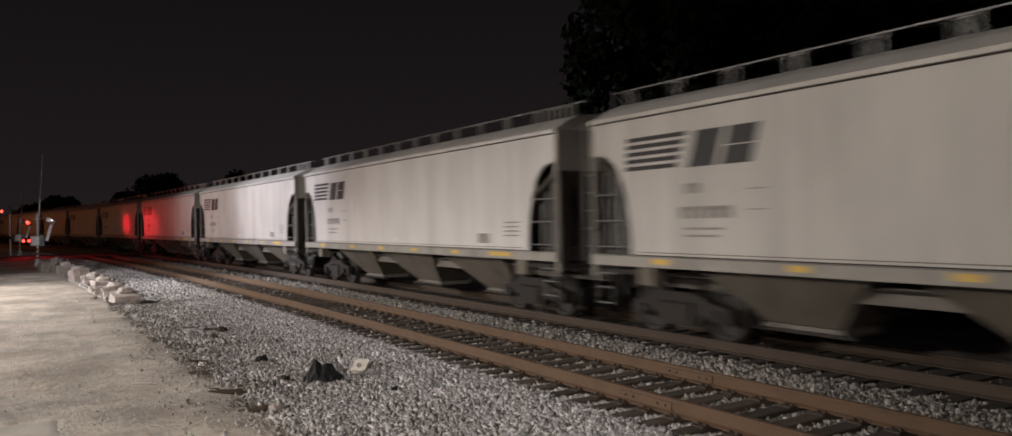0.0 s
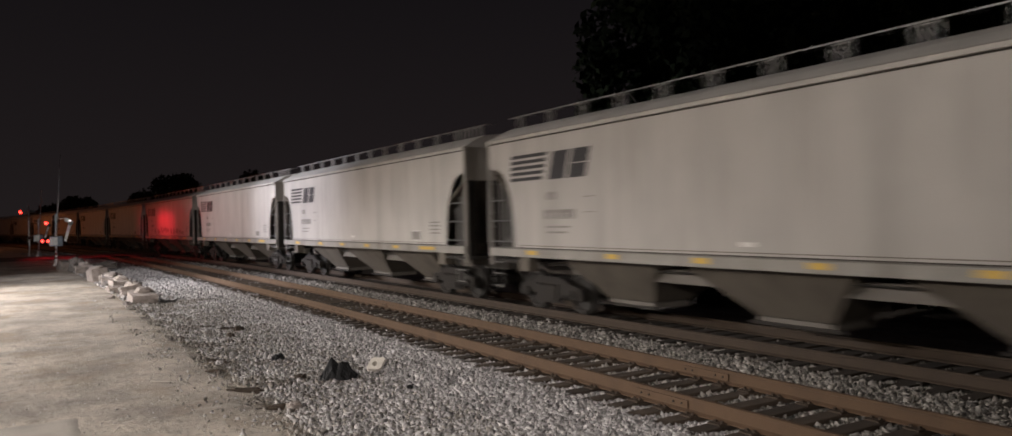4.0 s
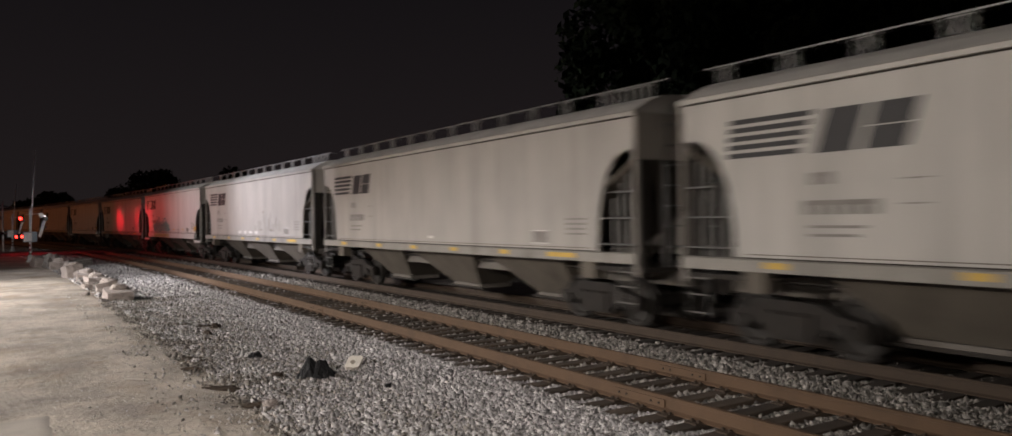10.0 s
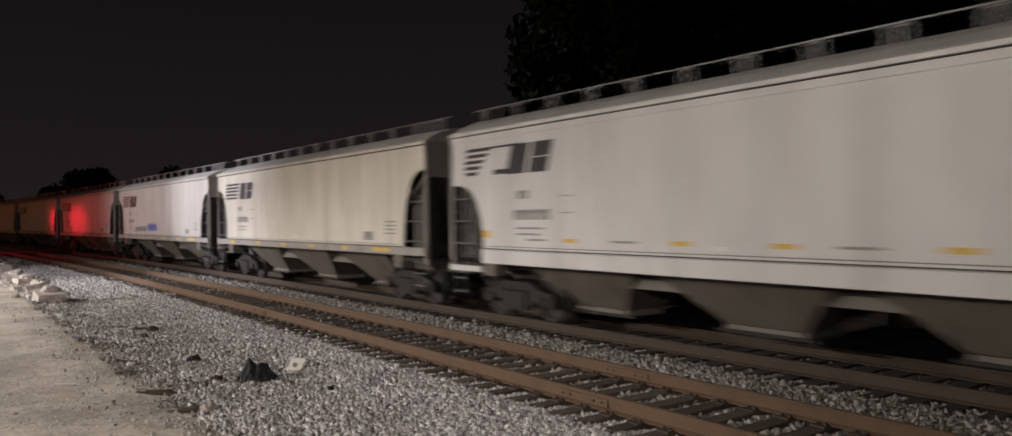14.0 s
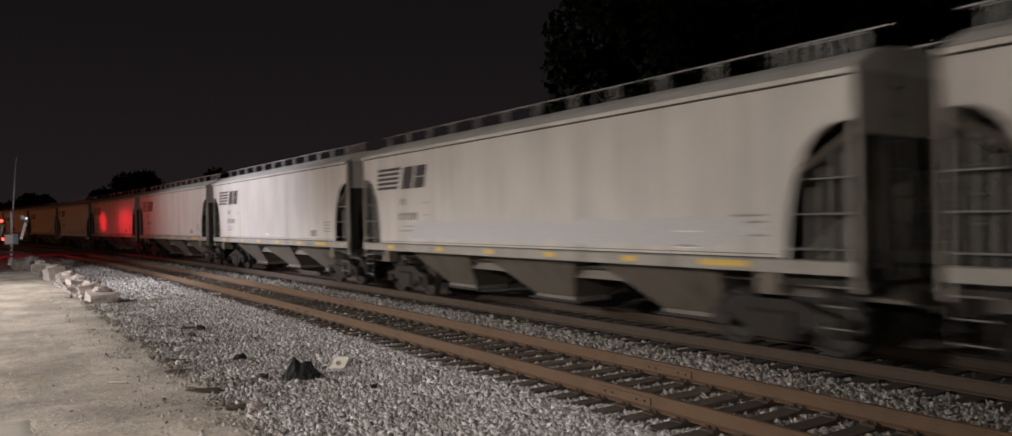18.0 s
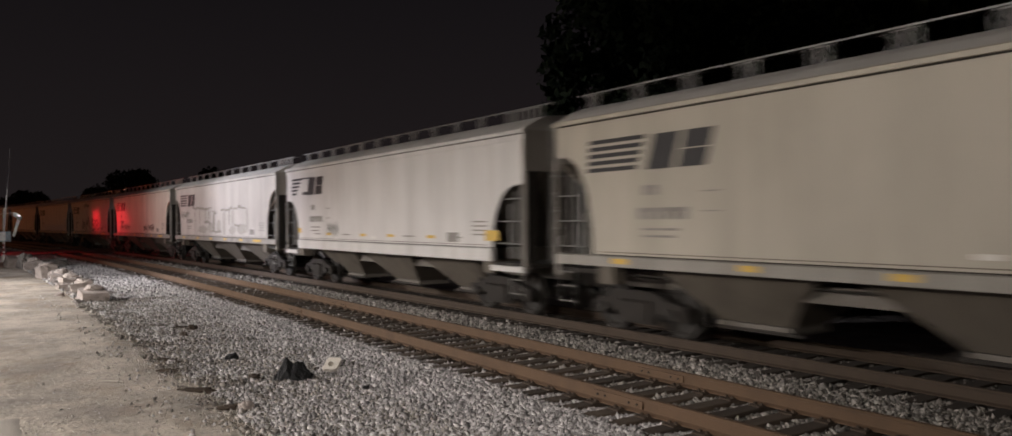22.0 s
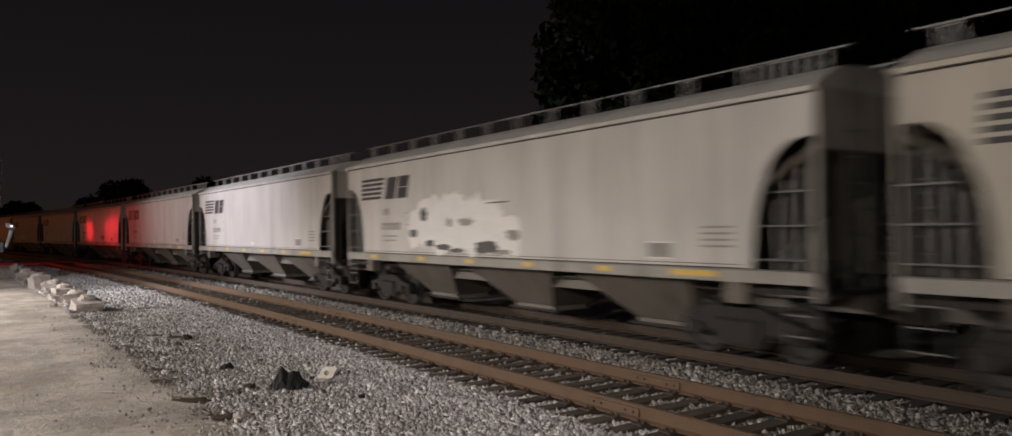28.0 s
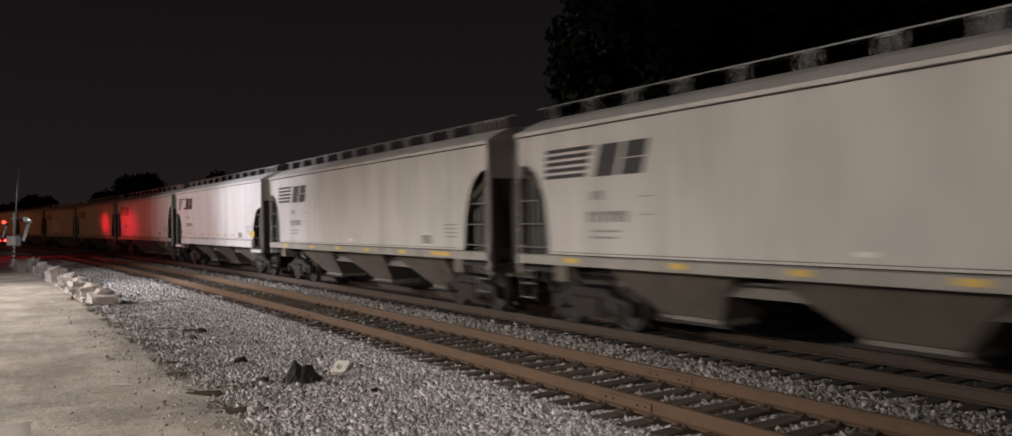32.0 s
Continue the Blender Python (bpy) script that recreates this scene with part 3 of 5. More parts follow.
def truck(parent, y):
    """A two-axle truck with its own origin at the rail, below its middle."""
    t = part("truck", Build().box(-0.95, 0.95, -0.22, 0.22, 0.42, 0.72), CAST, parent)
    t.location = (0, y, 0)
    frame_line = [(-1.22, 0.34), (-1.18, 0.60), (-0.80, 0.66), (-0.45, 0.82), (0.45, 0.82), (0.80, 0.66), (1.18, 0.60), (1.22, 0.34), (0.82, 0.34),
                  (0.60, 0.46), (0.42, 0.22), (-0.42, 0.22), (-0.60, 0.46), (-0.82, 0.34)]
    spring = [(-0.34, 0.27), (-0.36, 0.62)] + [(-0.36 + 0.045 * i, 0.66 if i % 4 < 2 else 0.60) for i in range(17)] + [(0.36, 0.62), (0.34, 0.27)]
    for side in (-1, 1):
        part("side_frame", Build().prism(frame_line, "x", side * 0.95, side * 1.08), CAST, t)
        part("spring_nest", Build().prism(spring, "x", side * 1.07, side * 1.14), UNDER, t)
    for k in (-0.89, 0.89):
        b = Build()
        line = [(0.0, 0.13), (0.60, 0.13), (0.66, 0.485), (0.70, 0.485), (0.71, 0.455), (0.82, 0.45), (0.82, 0.38), (0.77, 0.34), (0.76, 0.18), (0.84, 0.13), (0.90, 0.10), (1.16, 0.10), (1.16, 0.0)]
        line = [(-x, r) for x, r in reversed(line)] + line
        n = 20
        for x, r in line:
            b.v += [(x, r * math.cos(2 * math.pi * i / n), r * math.sin(2 * math.pi * i / n)) for i in range(n)]
        b.f = [(j * n + i, j * n + (i + 1) % n, (j + 1) * n + (i + 1) % n, (j + 1) * n + i) for j in range(len(line) - 1) for i in range(n)]
        w = part("wheelset", b, WHEEL, t)
        w.location = (0, k, 0.457)
    return t


def hopper_car(half, short):
    """A covered hopper car on the rail at z = 0, its length along y, the lot's side at -x."""
    car = thing("hopper_car", "pale grey covered hopper railcar with rounded end cutouts", "railcar", "train cars")
    sill_low, sill_top, eave = (1.22, 1.52, 4.0) if short else (1.28, 1.48, 3.98)
    rise, run = (1.40, 1.22) if short else (1.90, 1.08)
    paint = PAINT["white" if short else "grey"]
    for side in (-1, 1):
        part("side_sheet", Build().prism(cut_side(half - 0.03, eave, sill_top, rise, run), "x", side * 1.54, side * 1.58), paint, car)
        in_by = 1.25 if short else 0.0
        part("side_sill", Build().prism([(side * 1.50, sill_low), (side * 1.63, sill_low), (side * 1.63, sill_top - 0.02), (side * 1.585, sill_top), (side * 1.50, sill_top)], "y", -half + in_by, half - in_by), paint if short else SIDE_SILL, car)
        part("eave_trim", Build().prism([(side * 1.56, eave + 0.01), (side * 1.64, eave + 0.01), (side * 1.645, eave + 0.025), (side * 1.645, eave + 0.08), (side * 1.60, eave + 0.11), (side * 1.54, eave + 0.11)], "y", -half, half), paint, car)
        # Dark strip painted in place of the shade below the eave trim.
        part("eave_seam", Build().box(side * 1.575, side * 1.586, -half + 0.06, half - 0.06, eave - 0.016, eave + 0.012), UNDER, car)
        part("sill_seam", Build().box(side * 1.575, side * 1.586, -half + run + 0.25, half - run - 0.25, sill_top + 0.055, sill_top + 0.07), HOPPER, car)
        part("sill_seam", Build().box(side * 1.575, side * 1.588, -half + run + 0.1, half - run - 0.1, sill_top - 0.004, sill_top + 0.018), UNDER, car)
        if short:
            part("eave_bead", Build().box(side * 1.57, side * 1.605, -half, half, eave - 0.13, eave - 0.015), paint, car)
        board = Build().box(side * 0.90, side * 0.87, -half - 0.1, half + 0.1, 4.672, 4.695)
        for i in range(27):
            y = -half + 2 * half * i / 26
            board.box(side * 0.875, side * 0.62, y - 0.010, y + 0.010, 4.676, 4.690)
        part("running_board", board, GALV, car)
        count = 13
        for i in range(count):
            y = half - 0.12 - (2 * half - 0.74) * i / (count - 1)
            part("board_bracket", Build().prism(comb(y - 0.04 if i < count - 1 else y + 0.75, eave + 0.40, 4.665, 3 if i < count - 1 else 6, 0.15 if i < count - 1 else 0.21, 0.24, 0.012), "x", side * 0.82, side * 0.86), GALV, car)
    part("roof", Build().prism([(-1.60, eave + 0.09), (-1.25, eave + 0.29), (-0.92, eave + 0.42), (-0.35, eave + 0.47), (0.35, eave + 0.47), (0.92, eave + 0.42), (1.25, eave + 0.29), (1.60, eave + 0.09)], "y", -half + 0.03, half - 0.03), ROOF, car)
    part("trough_hatch", Build().chamfer(-0.3, 0.3, -half + 1.2, half - 1.2, eave + 0.46, eave + 0.55, 0.03), ROOF, car)
    for end in (-1, 1):
        ye = end * half
        part("end_sheet", Build().box(-1.53, 1.53, ye - end * 0.10, ye - end * 0.05, 3.2, eave + 0.10), SHADED_END, car)
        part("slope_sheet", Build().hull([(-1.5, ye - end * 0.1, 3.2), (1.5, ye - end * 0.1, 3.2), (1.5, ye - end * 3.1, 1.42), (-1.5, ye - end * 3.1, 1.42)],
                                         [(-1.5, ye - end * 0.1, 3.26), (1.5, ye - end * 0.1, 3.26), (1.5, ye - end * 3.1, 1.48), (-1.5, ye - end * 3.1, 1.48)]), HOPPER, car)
        for side in (-1, 1):
            part("corner_post", Build().prism([(side * 1.52, ye), (side * 1.60, ye), (side * 1.60, ye - end * 0.06), (side * 1.585, ye - end * 0.06), (side * 1.585, ye - end * 0.02), (side * 1.52, ye - end * 0.02)], "z", 1.05, eave + 0.10), SHADED_END, car)
            for z, reach in ((1.63, 1.0), (2.12, 0.92), (2.61, 0.72)):
                part("grab_iron", Build().rod((side * 1.60, ye - end * 0.05, z), (side * 1.60, ye - end * reach, z), 0.014, 6), GALV, car)
            for k, top in ((0.20, 3.05), (0.40, 2.95), (0.60, 2.78), (0.80, 2.5)):
                part("end_brace", Build().box(side * 1.36, side * 1.42, ye - end * (k - 0.022), ye - end * (k + 0.022), 1.3, top), STEP, car)
            b = Build()
            for z in (0.55, 0.85, 1.12):
                b.rod((side * 1.57, ye - end * 0.10, z), (side * 1.57, ye - end * 0.55, z), 0.015, 6)
            for k in (0.10, 0.55):
                b.rod((side * 1.57, ye - end * k, 0.5), (side * 1.57, ye - end * k, 1.35), 0.009, 6)
            part("step_ladder", b, STEP, car)
            part("jacking_pad", Build().box(side * 1.30, side * 1.56, ye - end * 1.65, ye - end * 1.25, 0.95, sill_low + 0.02), HOPPER, car)
        b = Build()
        for i in range(8):
            b.rod((-0.9, ye + end * 0.05, 1.2 + 0.38 * i), (-0.45, ye + end * 0.05, 1.2 + 0.38 * i), 0.015, 6)
        for x in (-0.9, -0.45):
            b.rod((x, ye + end * 0.05, 1.1), (x, ye + end * 0.05, 4.2), 0.02, 6)
        part("end_ladder", b, GALV, car)
        frame_bars = Build()
        for x in (-1.36, -0.72, 0.0, 0.72, 1.36):
            frame_bars.box(x - 0.11, x + 0.11, ye - end * 0.16, ye - end * 0.06, 1.20, 3.2)
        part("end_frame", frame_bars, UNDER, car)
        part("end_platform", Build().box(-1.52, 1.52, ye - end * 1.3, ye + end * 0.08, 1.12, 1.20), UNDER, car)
        if short:
            part("end_step", Build().box(-1.64, -1.54, ye - end * 1.25, ye, 1.02, 1.14), paint, car)
        part("centre_plate", Build().box(-0.3, 0.3, ye - end * 1.75 - 0.3, ye - end * 1.75 + 0.3, 0.70, 1.12), UNDER, car)
        part("coupler", Build().box(-0.12, 0.12, ye, ye + end * 0.50, 0.74, 0.98).box(-0.2, 0.2, ye + end * 0.28, ye + end * 0.47, 0.70, 1.02), CAST, car)
        truck(car, end * (half - 1.75))
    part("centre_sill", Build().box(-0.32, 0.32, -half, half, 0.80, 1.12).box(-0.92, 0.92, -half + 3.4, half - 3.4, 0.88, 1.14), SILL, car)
    # three discharge bays
    spread = 4.1 if not short else 3.75
    for k in (-1, 0, 1):
        y = k * spread
        back, ahead = (1.45 if k == -1 else 1.92), (1.45 if k == 1 else 1.92)
        low = [(-0.50, y - 0.74, 0.40), (0.50, y - 0.74, 0.40), (0.50, y + 0.74, 0.40), (-0.50, y + 0.74, 0.40)]
        high = [(-1.50, y - back, 1.46), (1.50, y - back, 1.46), (1.50, y + ahead, 1.46), (-1.50, y + ahead, 1.46)]
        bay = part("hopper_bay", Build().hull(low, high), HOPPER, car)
        part("outlet_gate", Build().box(-0.49, 0.49, y - 0.72, y + 0.72, 0.27, 0.385), SILL, bay)
        part("gate_rail", Build().box(-0.56, -0.50, y - 0.95, y + 0.85, 0.26, 0.31), UNDER, bay)
    part("brake_pipe", Build().rod((-1.05, -half + 1.5, 1.10), (-1.05, half - 1.5, 1.10), 0.02, 6), UNDER, car)
    return car


def owner_marks(car, half, slanted):
    """The owner's mark, as plain dark stripes and two slanted blocks, with numbers as plain bars."""
    y = half - 1.05
    if slanted:
        for i in range(5):
            z = 3.70 - 0.128 * i
            part("stripe", bar(Build(), y + 0.35 - 0.85 + 0.13 * i, y + 0.45 - 0.02 * i + (0.1 if i > 1 else 0), z - 0.075, z, lean=-0.03), BLACK, car)
        part("stripe", bar(Build(), y - 1.55, y - 0.55, 3.655, 3.70), BLACK, car)
        lead, low = y - 1.05, 3.08
        part("logo_block", bar(Build(), lead - 0.1, lead + 0.45, 3.1, 3.2), BLACK, car)
    else:
        for i in range(5):
            z = 3.62 - 0.130 * i
            part("stripe", bar(Build(), y - 1.48 + 0.055 * i, y + 0.016 * i, z - 0.078, z), BLACK, car)
        lead, low = y - 1.50, 3.0
    # the mark itself: plain slanted blocks
    part("logo_block", bar(Build(), lead - 0.60, lead, low, low + 0.60, lean=-0.20), BLACK, car)
    for z, back in ((0.0, 0.0), (0.308, 0.10)):
        part("logo_block", bar(Build(), lead - 1.32 - back, lead - 0.72 - back, low + z, low + z + 0.292, lean=-0.09), BLACK, car)
    part("owner_mark", Build().prism(comb(y - 1.42, 2.56, 2.73, 2, 0.20, 0.72, 0.06), "x", FACE, FACE - 0.004), STENCIL, car)
    part("car_number", Build().prism(comb(y - 1.30, 2.14, 2.34, 6, 0.20, 0.70, 0.07), "x", FACE, FACE - 0.004), STENCIL, car)
    part("data_line", bar(Build(), y - 2.25, y - 1.40, 1.95, 1.99), STENCIL, car)
    part("data_line", bar(Build(), y - 2.15, y - 1.40, 1.83, 1.87), STENCIL, car)
    part("data_frame", bar(Build(), y - 3.10, y - 2.75, 2.58, 2.60), STENCIL, car)
    part("data_frame", bar(Build(), y - 3.10, y - 2.75, 2.26, 2.28), STENCIL, car)
    # towards the rear: a framed card and blocks of small print
    rear = -half + 2.72
    card = part("routing_card", bar(Build(), rear, rear + 0.52, 1.62, 1.86), STENCIL, car)
    for z in (1.60, 1.865):
        part("card_holder", bar(Build(), rear - 0.02, rear + 0.54, z, z + 0.018, x=FACE - 0.004), WHITE_TAPE, card)
    for z in (2.10, 2.0, 1.90, 1.80):
        part("data_line", bar(Build(), rear - 1.25, rear - 0.65, z, z + 0.035), STENCIL, car)
    part("placard", bar(Build(), -0.15, 0.12, 1.64, 1.71), WHITE_TAPE, car)
    if slanted:
        for yy, z, w, hh in ((6.1, 1.76, 0.28, 0.16), (3.4, 1.70, 0.36, 0.08), (0.75, 1.70, 0.42, 0.08), (-1.1, 1.70, 0.42, 0.08), (-3.4, 1.70, 0.42, 0.08), (-6.2, 1.68, 0.55, 0.24)):
            part("reflector", bar(Build(), yy - w / 2, yy + w / 2, z, z + hh), YELLOW, car)
        for yy in (4.4, 2.0, -2.2, -4.6):
            part("data_line", bar(Build(), yy - 0.3, yy + 0.3, 1.72, 1.76), STENCIL, car)
    else:
        for yy, w in ((6.1, 0.42), (5.68 - 2.4, 0.36), (0.95, 0.36), (-1.33, 0.36), (-3.66, 0.36), (-5.78, 0.95)):
            part("reflector", bar(Build(), yy - w / 2, yy + w / 2, 1.34, 1.435, x=-1.631), YELLOW, car)


long_car = hopper_car(8.0, False)
owner_marks(long_car, 8.0, False)
short_car = hopper_car(7.47, True)
owner_marks(short_car, 7.47, True)

FIRST, LAST = -11, 37
JOINT_START = 12.27
TINTS = {-1: "white", 1: "dull", 3: "grey", 4: "dull", 9: "dull", 10: "dull", 14: "cream", 17: "grey", 20: "dull", 21: "cream", 22: "grey", 24: "tan", 25: "blue", 26: "dull", 27: "cream", 28: "dull", 31: "tan"}
cars = {}
for i in range(FIRST, LAST):
    cars[i] = copy_thing(short_car if i in SECOND_KIND else long_car, pose(0, 0, 0))
    if i in TINTS:
        for ob in cars[i].children_recursive:
            if ob.name.split(".")[0] in PAINTED:
                ob.material_slots[0].link = "OBJECT"
                ob.material_slots[0].material = PAINT[TINTS[i]]
for source in (long_car, short_car):
    for ob in (*source.children_recursive, source):
        bpy.data.objects.remove(ob)


# ---- spray paint on the cars ----
def spray(car, material, y0, y1, z0, z1, seed, pieces=5, gap=0.25, label="", x=FACE - 0.001, vary=0.0):
    """Loose rounded shapes of spray paint, in a row from y0 (ahead) back to y1, each of one ragged outline. vary: how far their tops differ."""
    g = random.Random(seed)
    step = (y0 - y1) / pieces
    for i in range(pieces):
        cy, w = y0 - step * (i + 0.5), step * (0.5 - gap / 2)
        top = z1 - (z1 - z0) * vary * g.random()
        zc, h = (z0 + top) / 2, (top - z0) / 2
        line = []
        for k in range(26):
            a = 2 * math.pi * k / 26
            r = g.uniform(0.66, 1.12)
            sq = 1 / max(abs(math.cos(a)), abs(math.sin(a))) ** 0.45
            line.append((cy + w * r * sq * math.cos(a), max(zc + h * min(1.0, r * sq * 0.92) * math.sin(a), z0)))
        part("graffiti", Build().prism(line, "x", x - 0.0006 * (i % 3), x - 0.003 - 0.0006 * (i % 3)), material, car, label)


def scrawl(car, material, y0, y1, z0, z1, seed, letters=4, thick=0.09, label=""):
    """Strokes of spray paint: bent bars, up and down, like tags too blurred to read."""
    g = random.Random(seed)
    letters *= 2
    thick *= 1.15
    step = (y0 - y1) / letters * 1.15
    for i in range(letters):
        a = y0 - step * i / 1.15
        pts = [(a - step * g.uniform(0.0, 0.2), z0 + (z1 - z0) * g.uniform(0.0, 0.2))]
        for k in range(5):
            pts.append((a - step * (0.1 + 0.16 * k + g.uniform(-0.06, 0.06)), z0 + (z1 - z0) * (g.uniform(0.7, 1.0) if k % 2 == 0 else g.uniform(0.0, 0.35))))
        up = [(p, q + thick) for p, q in reversed(pts)]
        part("graffiti", Build().prism(pts + up, "x", FACE - 0.001, FACE - 0.004), material, car, label)


def blots(car, material, marks, seed, label="", x=FACE - 0.001):
    """Ragged blots of spray paint, each given by its middle (y, z), width and height."""
    g = random.Random(seed)
    for i, (y, z, w, h) in enumerate(marks):
        line = []
        for k in range(22):
            a = 2 * math.pi * k / 22
            r = g.uniform(0.72, 1.12) / (abs(math.cos(a)) ** 2.6 + abs(math.sin(a)) ** 2.6) ** (1 / 2.6)
            line.append((y + w * 0.56 * r * math.cos(a), z + h * 0.58 * r * math.sin(a)))
        deep = 0.0007 * (i % 3)
        part("graffiti", Build().prism(line, "x", x - deep, x - deep - 0.003), material, car, label)


def sprayed(name, colour, spots):
    return material(name, colour, 0.7, spots=spots, scale=2.2, amount=0.8, fine=30, bump=0.05)


TEAL = sprayed("teal_spray", (0.17, 0.40, 0.39), (0.20, 0.30, 0.36))
TEAL_PALE = sprayed("pale_teal_spray", (0.25, 0.42, 0.42), (0.20, 0.42, 0.41))
TEAL_BLUE = sprayed("dark_teal_spray", (0.14, 0.27, 0.32), (0.17, 0.36, 0.38))
LIME = sprayed("olive_spray", (0.48, 0.44, 0.20), (0.50, 0.46, 0.34))
BLUE = sprayed("blue_spray", (0.10, 0.13, 0.42), (0.16, 0.19, 0.46))
INK = sprayed("black_spray", (0.075, 0.069, 0.064), (0.16, 0.148, 0.136))
FADED = sprayed("faded_spray", (0.25, 0.225, 0.20), (0.34, 0.31, 0.275))
CLEANED = sprayed("cleaned_paint", (0.43, 0.405, 0.38), (0.40, 0.37, 0.34))
PALE_FADED = sprayed("pale_faded_spray", (0.36, 0.33, 0.30), (0.42, 0.39, 0.355))
SILVER = sprayed("white_spray", (0.70, 0.67, 0.65), (0.62, 0.59, 0.56))
PALE_YELLOW = sprayed("pale_yellow_spray", (0.345, 0.37, 0.265), (0.28, 0.30, 0.26))
RED_SPRAY = sprayed("red_spray", (0.45, 0.20, 0.17), (0.48, 0.32, 0.27))
PALE_BLUE = sprayed("pale_blue_overspray", (0.44, 0.435, 0.45), (0.46, 0.44, 0.425))

blots(cars[1], FADED, [(6.95, 1.68, 0.3, 0.15), (4.14, 1.84, 0.45, 0.34), (4.05, 1.98, 0.2, 0.2), (2.79, 1.85, 0.5, 0.36), (2.3, 1.80, 0.35, 0.14), (1.75, 1.98, 0.6, 0.34), (1.4, 1.78, 0.45, 0.26),
                       (1.0, 1.92, 0.35, 0.28), (0.4, 1.98, 0.9, 0.3), (0.2, 1.80, 0.3, 0.22), (-0.45, 1.9, 0.7, 0.3)], 1, "row of dark spray tags")
blots(cars[1], FADED, [(-1.5, 1.85, 0.6, 0.35), (-2.4, 1.85, 0.5, 0.35), (-3.4, 1.86, 0.7, 0.34), (-4.3, 1.8, 0.4, 0.3)], 2)
scrawl(cars[5], BLUE, 6.3, 5.6, 1.66, 2.05, 4, 2, 0.10, "small blue spray tag")
spray(cars[8], TEAL, 4.6, 0.1, 1.54, 2.40, 5, 13, -0.7, "large teal graffiti letters", vary=0.42)
spray(cars[8], TEAL_PALE, 4.3, 0.3, 1.58, 2.2, 55, 9, 0.2, x=FACE - 0.006, vary=0.6)
blots(cars[8], TEAL_BLUE, [(4.1, 1.85, 0.2, 0.5), (3.55, 2.05, 0.22, 0.7), (3.0, 2.3, 0.3, 0.5), (2.9, 1.9, 0.12, 0.5), (2.2, 2.0, 0.5, 0.12), (1.7, 2.2, 0.16, 0.5), (1.2, 2.42, 0.35, 0.14), (0.9, 2.0, 0.14, 0.6), (0.1, 1.72, 0.5, 0.12), (2.3, 1.72, 0.4, 0.1)], 7, x=FACE - 0.0105)
for k in range(6):
    part("graffiti", bar(Build(), 4.45 - 0.76 * k - 0.72, 4.45 - 0.76 * k, 1.25, 1.46, x=-1.631), LIME, cars[8])
blots(cars[9], PALE_FADED, [(-0.9, 1.85, 0.3, 0.3), (-1.5, 2.0, 0.5, 0.4), (-2.2, 2.3, 0.4, 0.5), (-2.4, 1.85, 0.5, 0.25), (-3.0, 2.2, 0.3, 0.7), (-3.5, 1.9, 0.5, 0.3), (-4.2, 1.95, 0.4, 0.45)], 8, "faint grey spray scribble")
blots(cars[9], FADED, [(-2.1, 2.55, 0.3, 0.12), (-2.8, 2.0, 0.12, 0.5), (-3.2, 1.78, 0.6, 0.10), (-1.6, 1.8, 0.5, 0.10), (-3.8, 2.1, 0.12, 0.4)], 81)
spray(cars[9], SILVER, 2.0, -1.5, 1.6, 1.75, 9, 4, 0.4)
scrawl(cars[12], RED_SPRAY, 4.55, 3.7, 1.62, 1.9, 10, 2, 0.07, "small red spray tag")
spray(cars[13], BLUE, 1.7, 0.0, 1.68, 2.08, 11, 3, -0.1, "blue block graffiti")
scrawl(cars[13], BLUE, 1.65, 0.05, 1.7, 2.05, 12, 3, 0.12)
scrawl(cars[13], FADED, 4.3, 1.9, 1.62, 1.93, 13, 5, 0.07)
spray(cars[19], PALE_BLUE, 5.0, -6.0, 1.56, 2.15, 14, 5, -0.5, "pale blue painted-over patch")
scrawl(cars[20], INK, 1.95, -0.35, 3.42, 3.78, 15, 3, 0.10, "black spray tag")
blots(cars[20], INK, [(2.5, 2.35, 0.32, 0.42), (2.72, 1.95, 0.26, 0.36), (1.95, 2.12, 0.42, 0.42), (2.35, 1.80, 0.55, 0.10), (1.3, 1.88, 0.8, 0.07), (0.72, 2.28, 0.34, 0.36), (0.15, 2.5, 0.34, 0.5),
                      (0.5, 2.08, 0.26, 0.26), (-0.1, 1.93, 0.5, 0.08), (-0.5, 1.75, 0.16, 0.36), (1.0, 1.72, 0.2, 0.3), (2.6, 1.68, 0.2, 0.22)], 16)
blots(cars[20], FADED, [(1.3, 2.12, 0.6, 0.36), (-0.3, 2.15, 0.34, 0.7), (1.8, 1.74, 0.3, 0.36), (2.2, 2.0, 0.3, 0.3), (0.3, 2.2, 0.5, 0.3)], 66, x=FACE + 0.0005)
blots(cars[20], INK, [(-1.52, 2.45, 0.45, 0.34), (-1.25, 2.2, 0.2, 0.4), (-1.85, 2.08, 0.5, 0.26), (-1.7, 1.66, 0.7, 0.18), (-2.2, 2.42, 0.4, 0.26), (-2.4, 1.72, 0.7, 0.12), (-2.75, 2.1, 0.2, 0.7), (-3.1, 2.42, 0.5, 0.2),
                      (-3.3, 2.0, 0.4, 0.3), (-3.7, 2.3, 0.22, 0.5), (-3.6, 1.70, 0.7, 0.14), (-4.2, 2.0, 0.24, 0.6)], 17)
blots(cars[20], FADED, [(-1.35, 1.95, 0.3, 0.8), (-2.2, 2.05, 0.6, 0.5), (-3.3, 2.1, 0.8, 0.5), (-4.8, 1.8, 0.8, 0.16), (-5.4, 1.9, 0.4, 0.3)], 67, x=FACE + 0.0005)
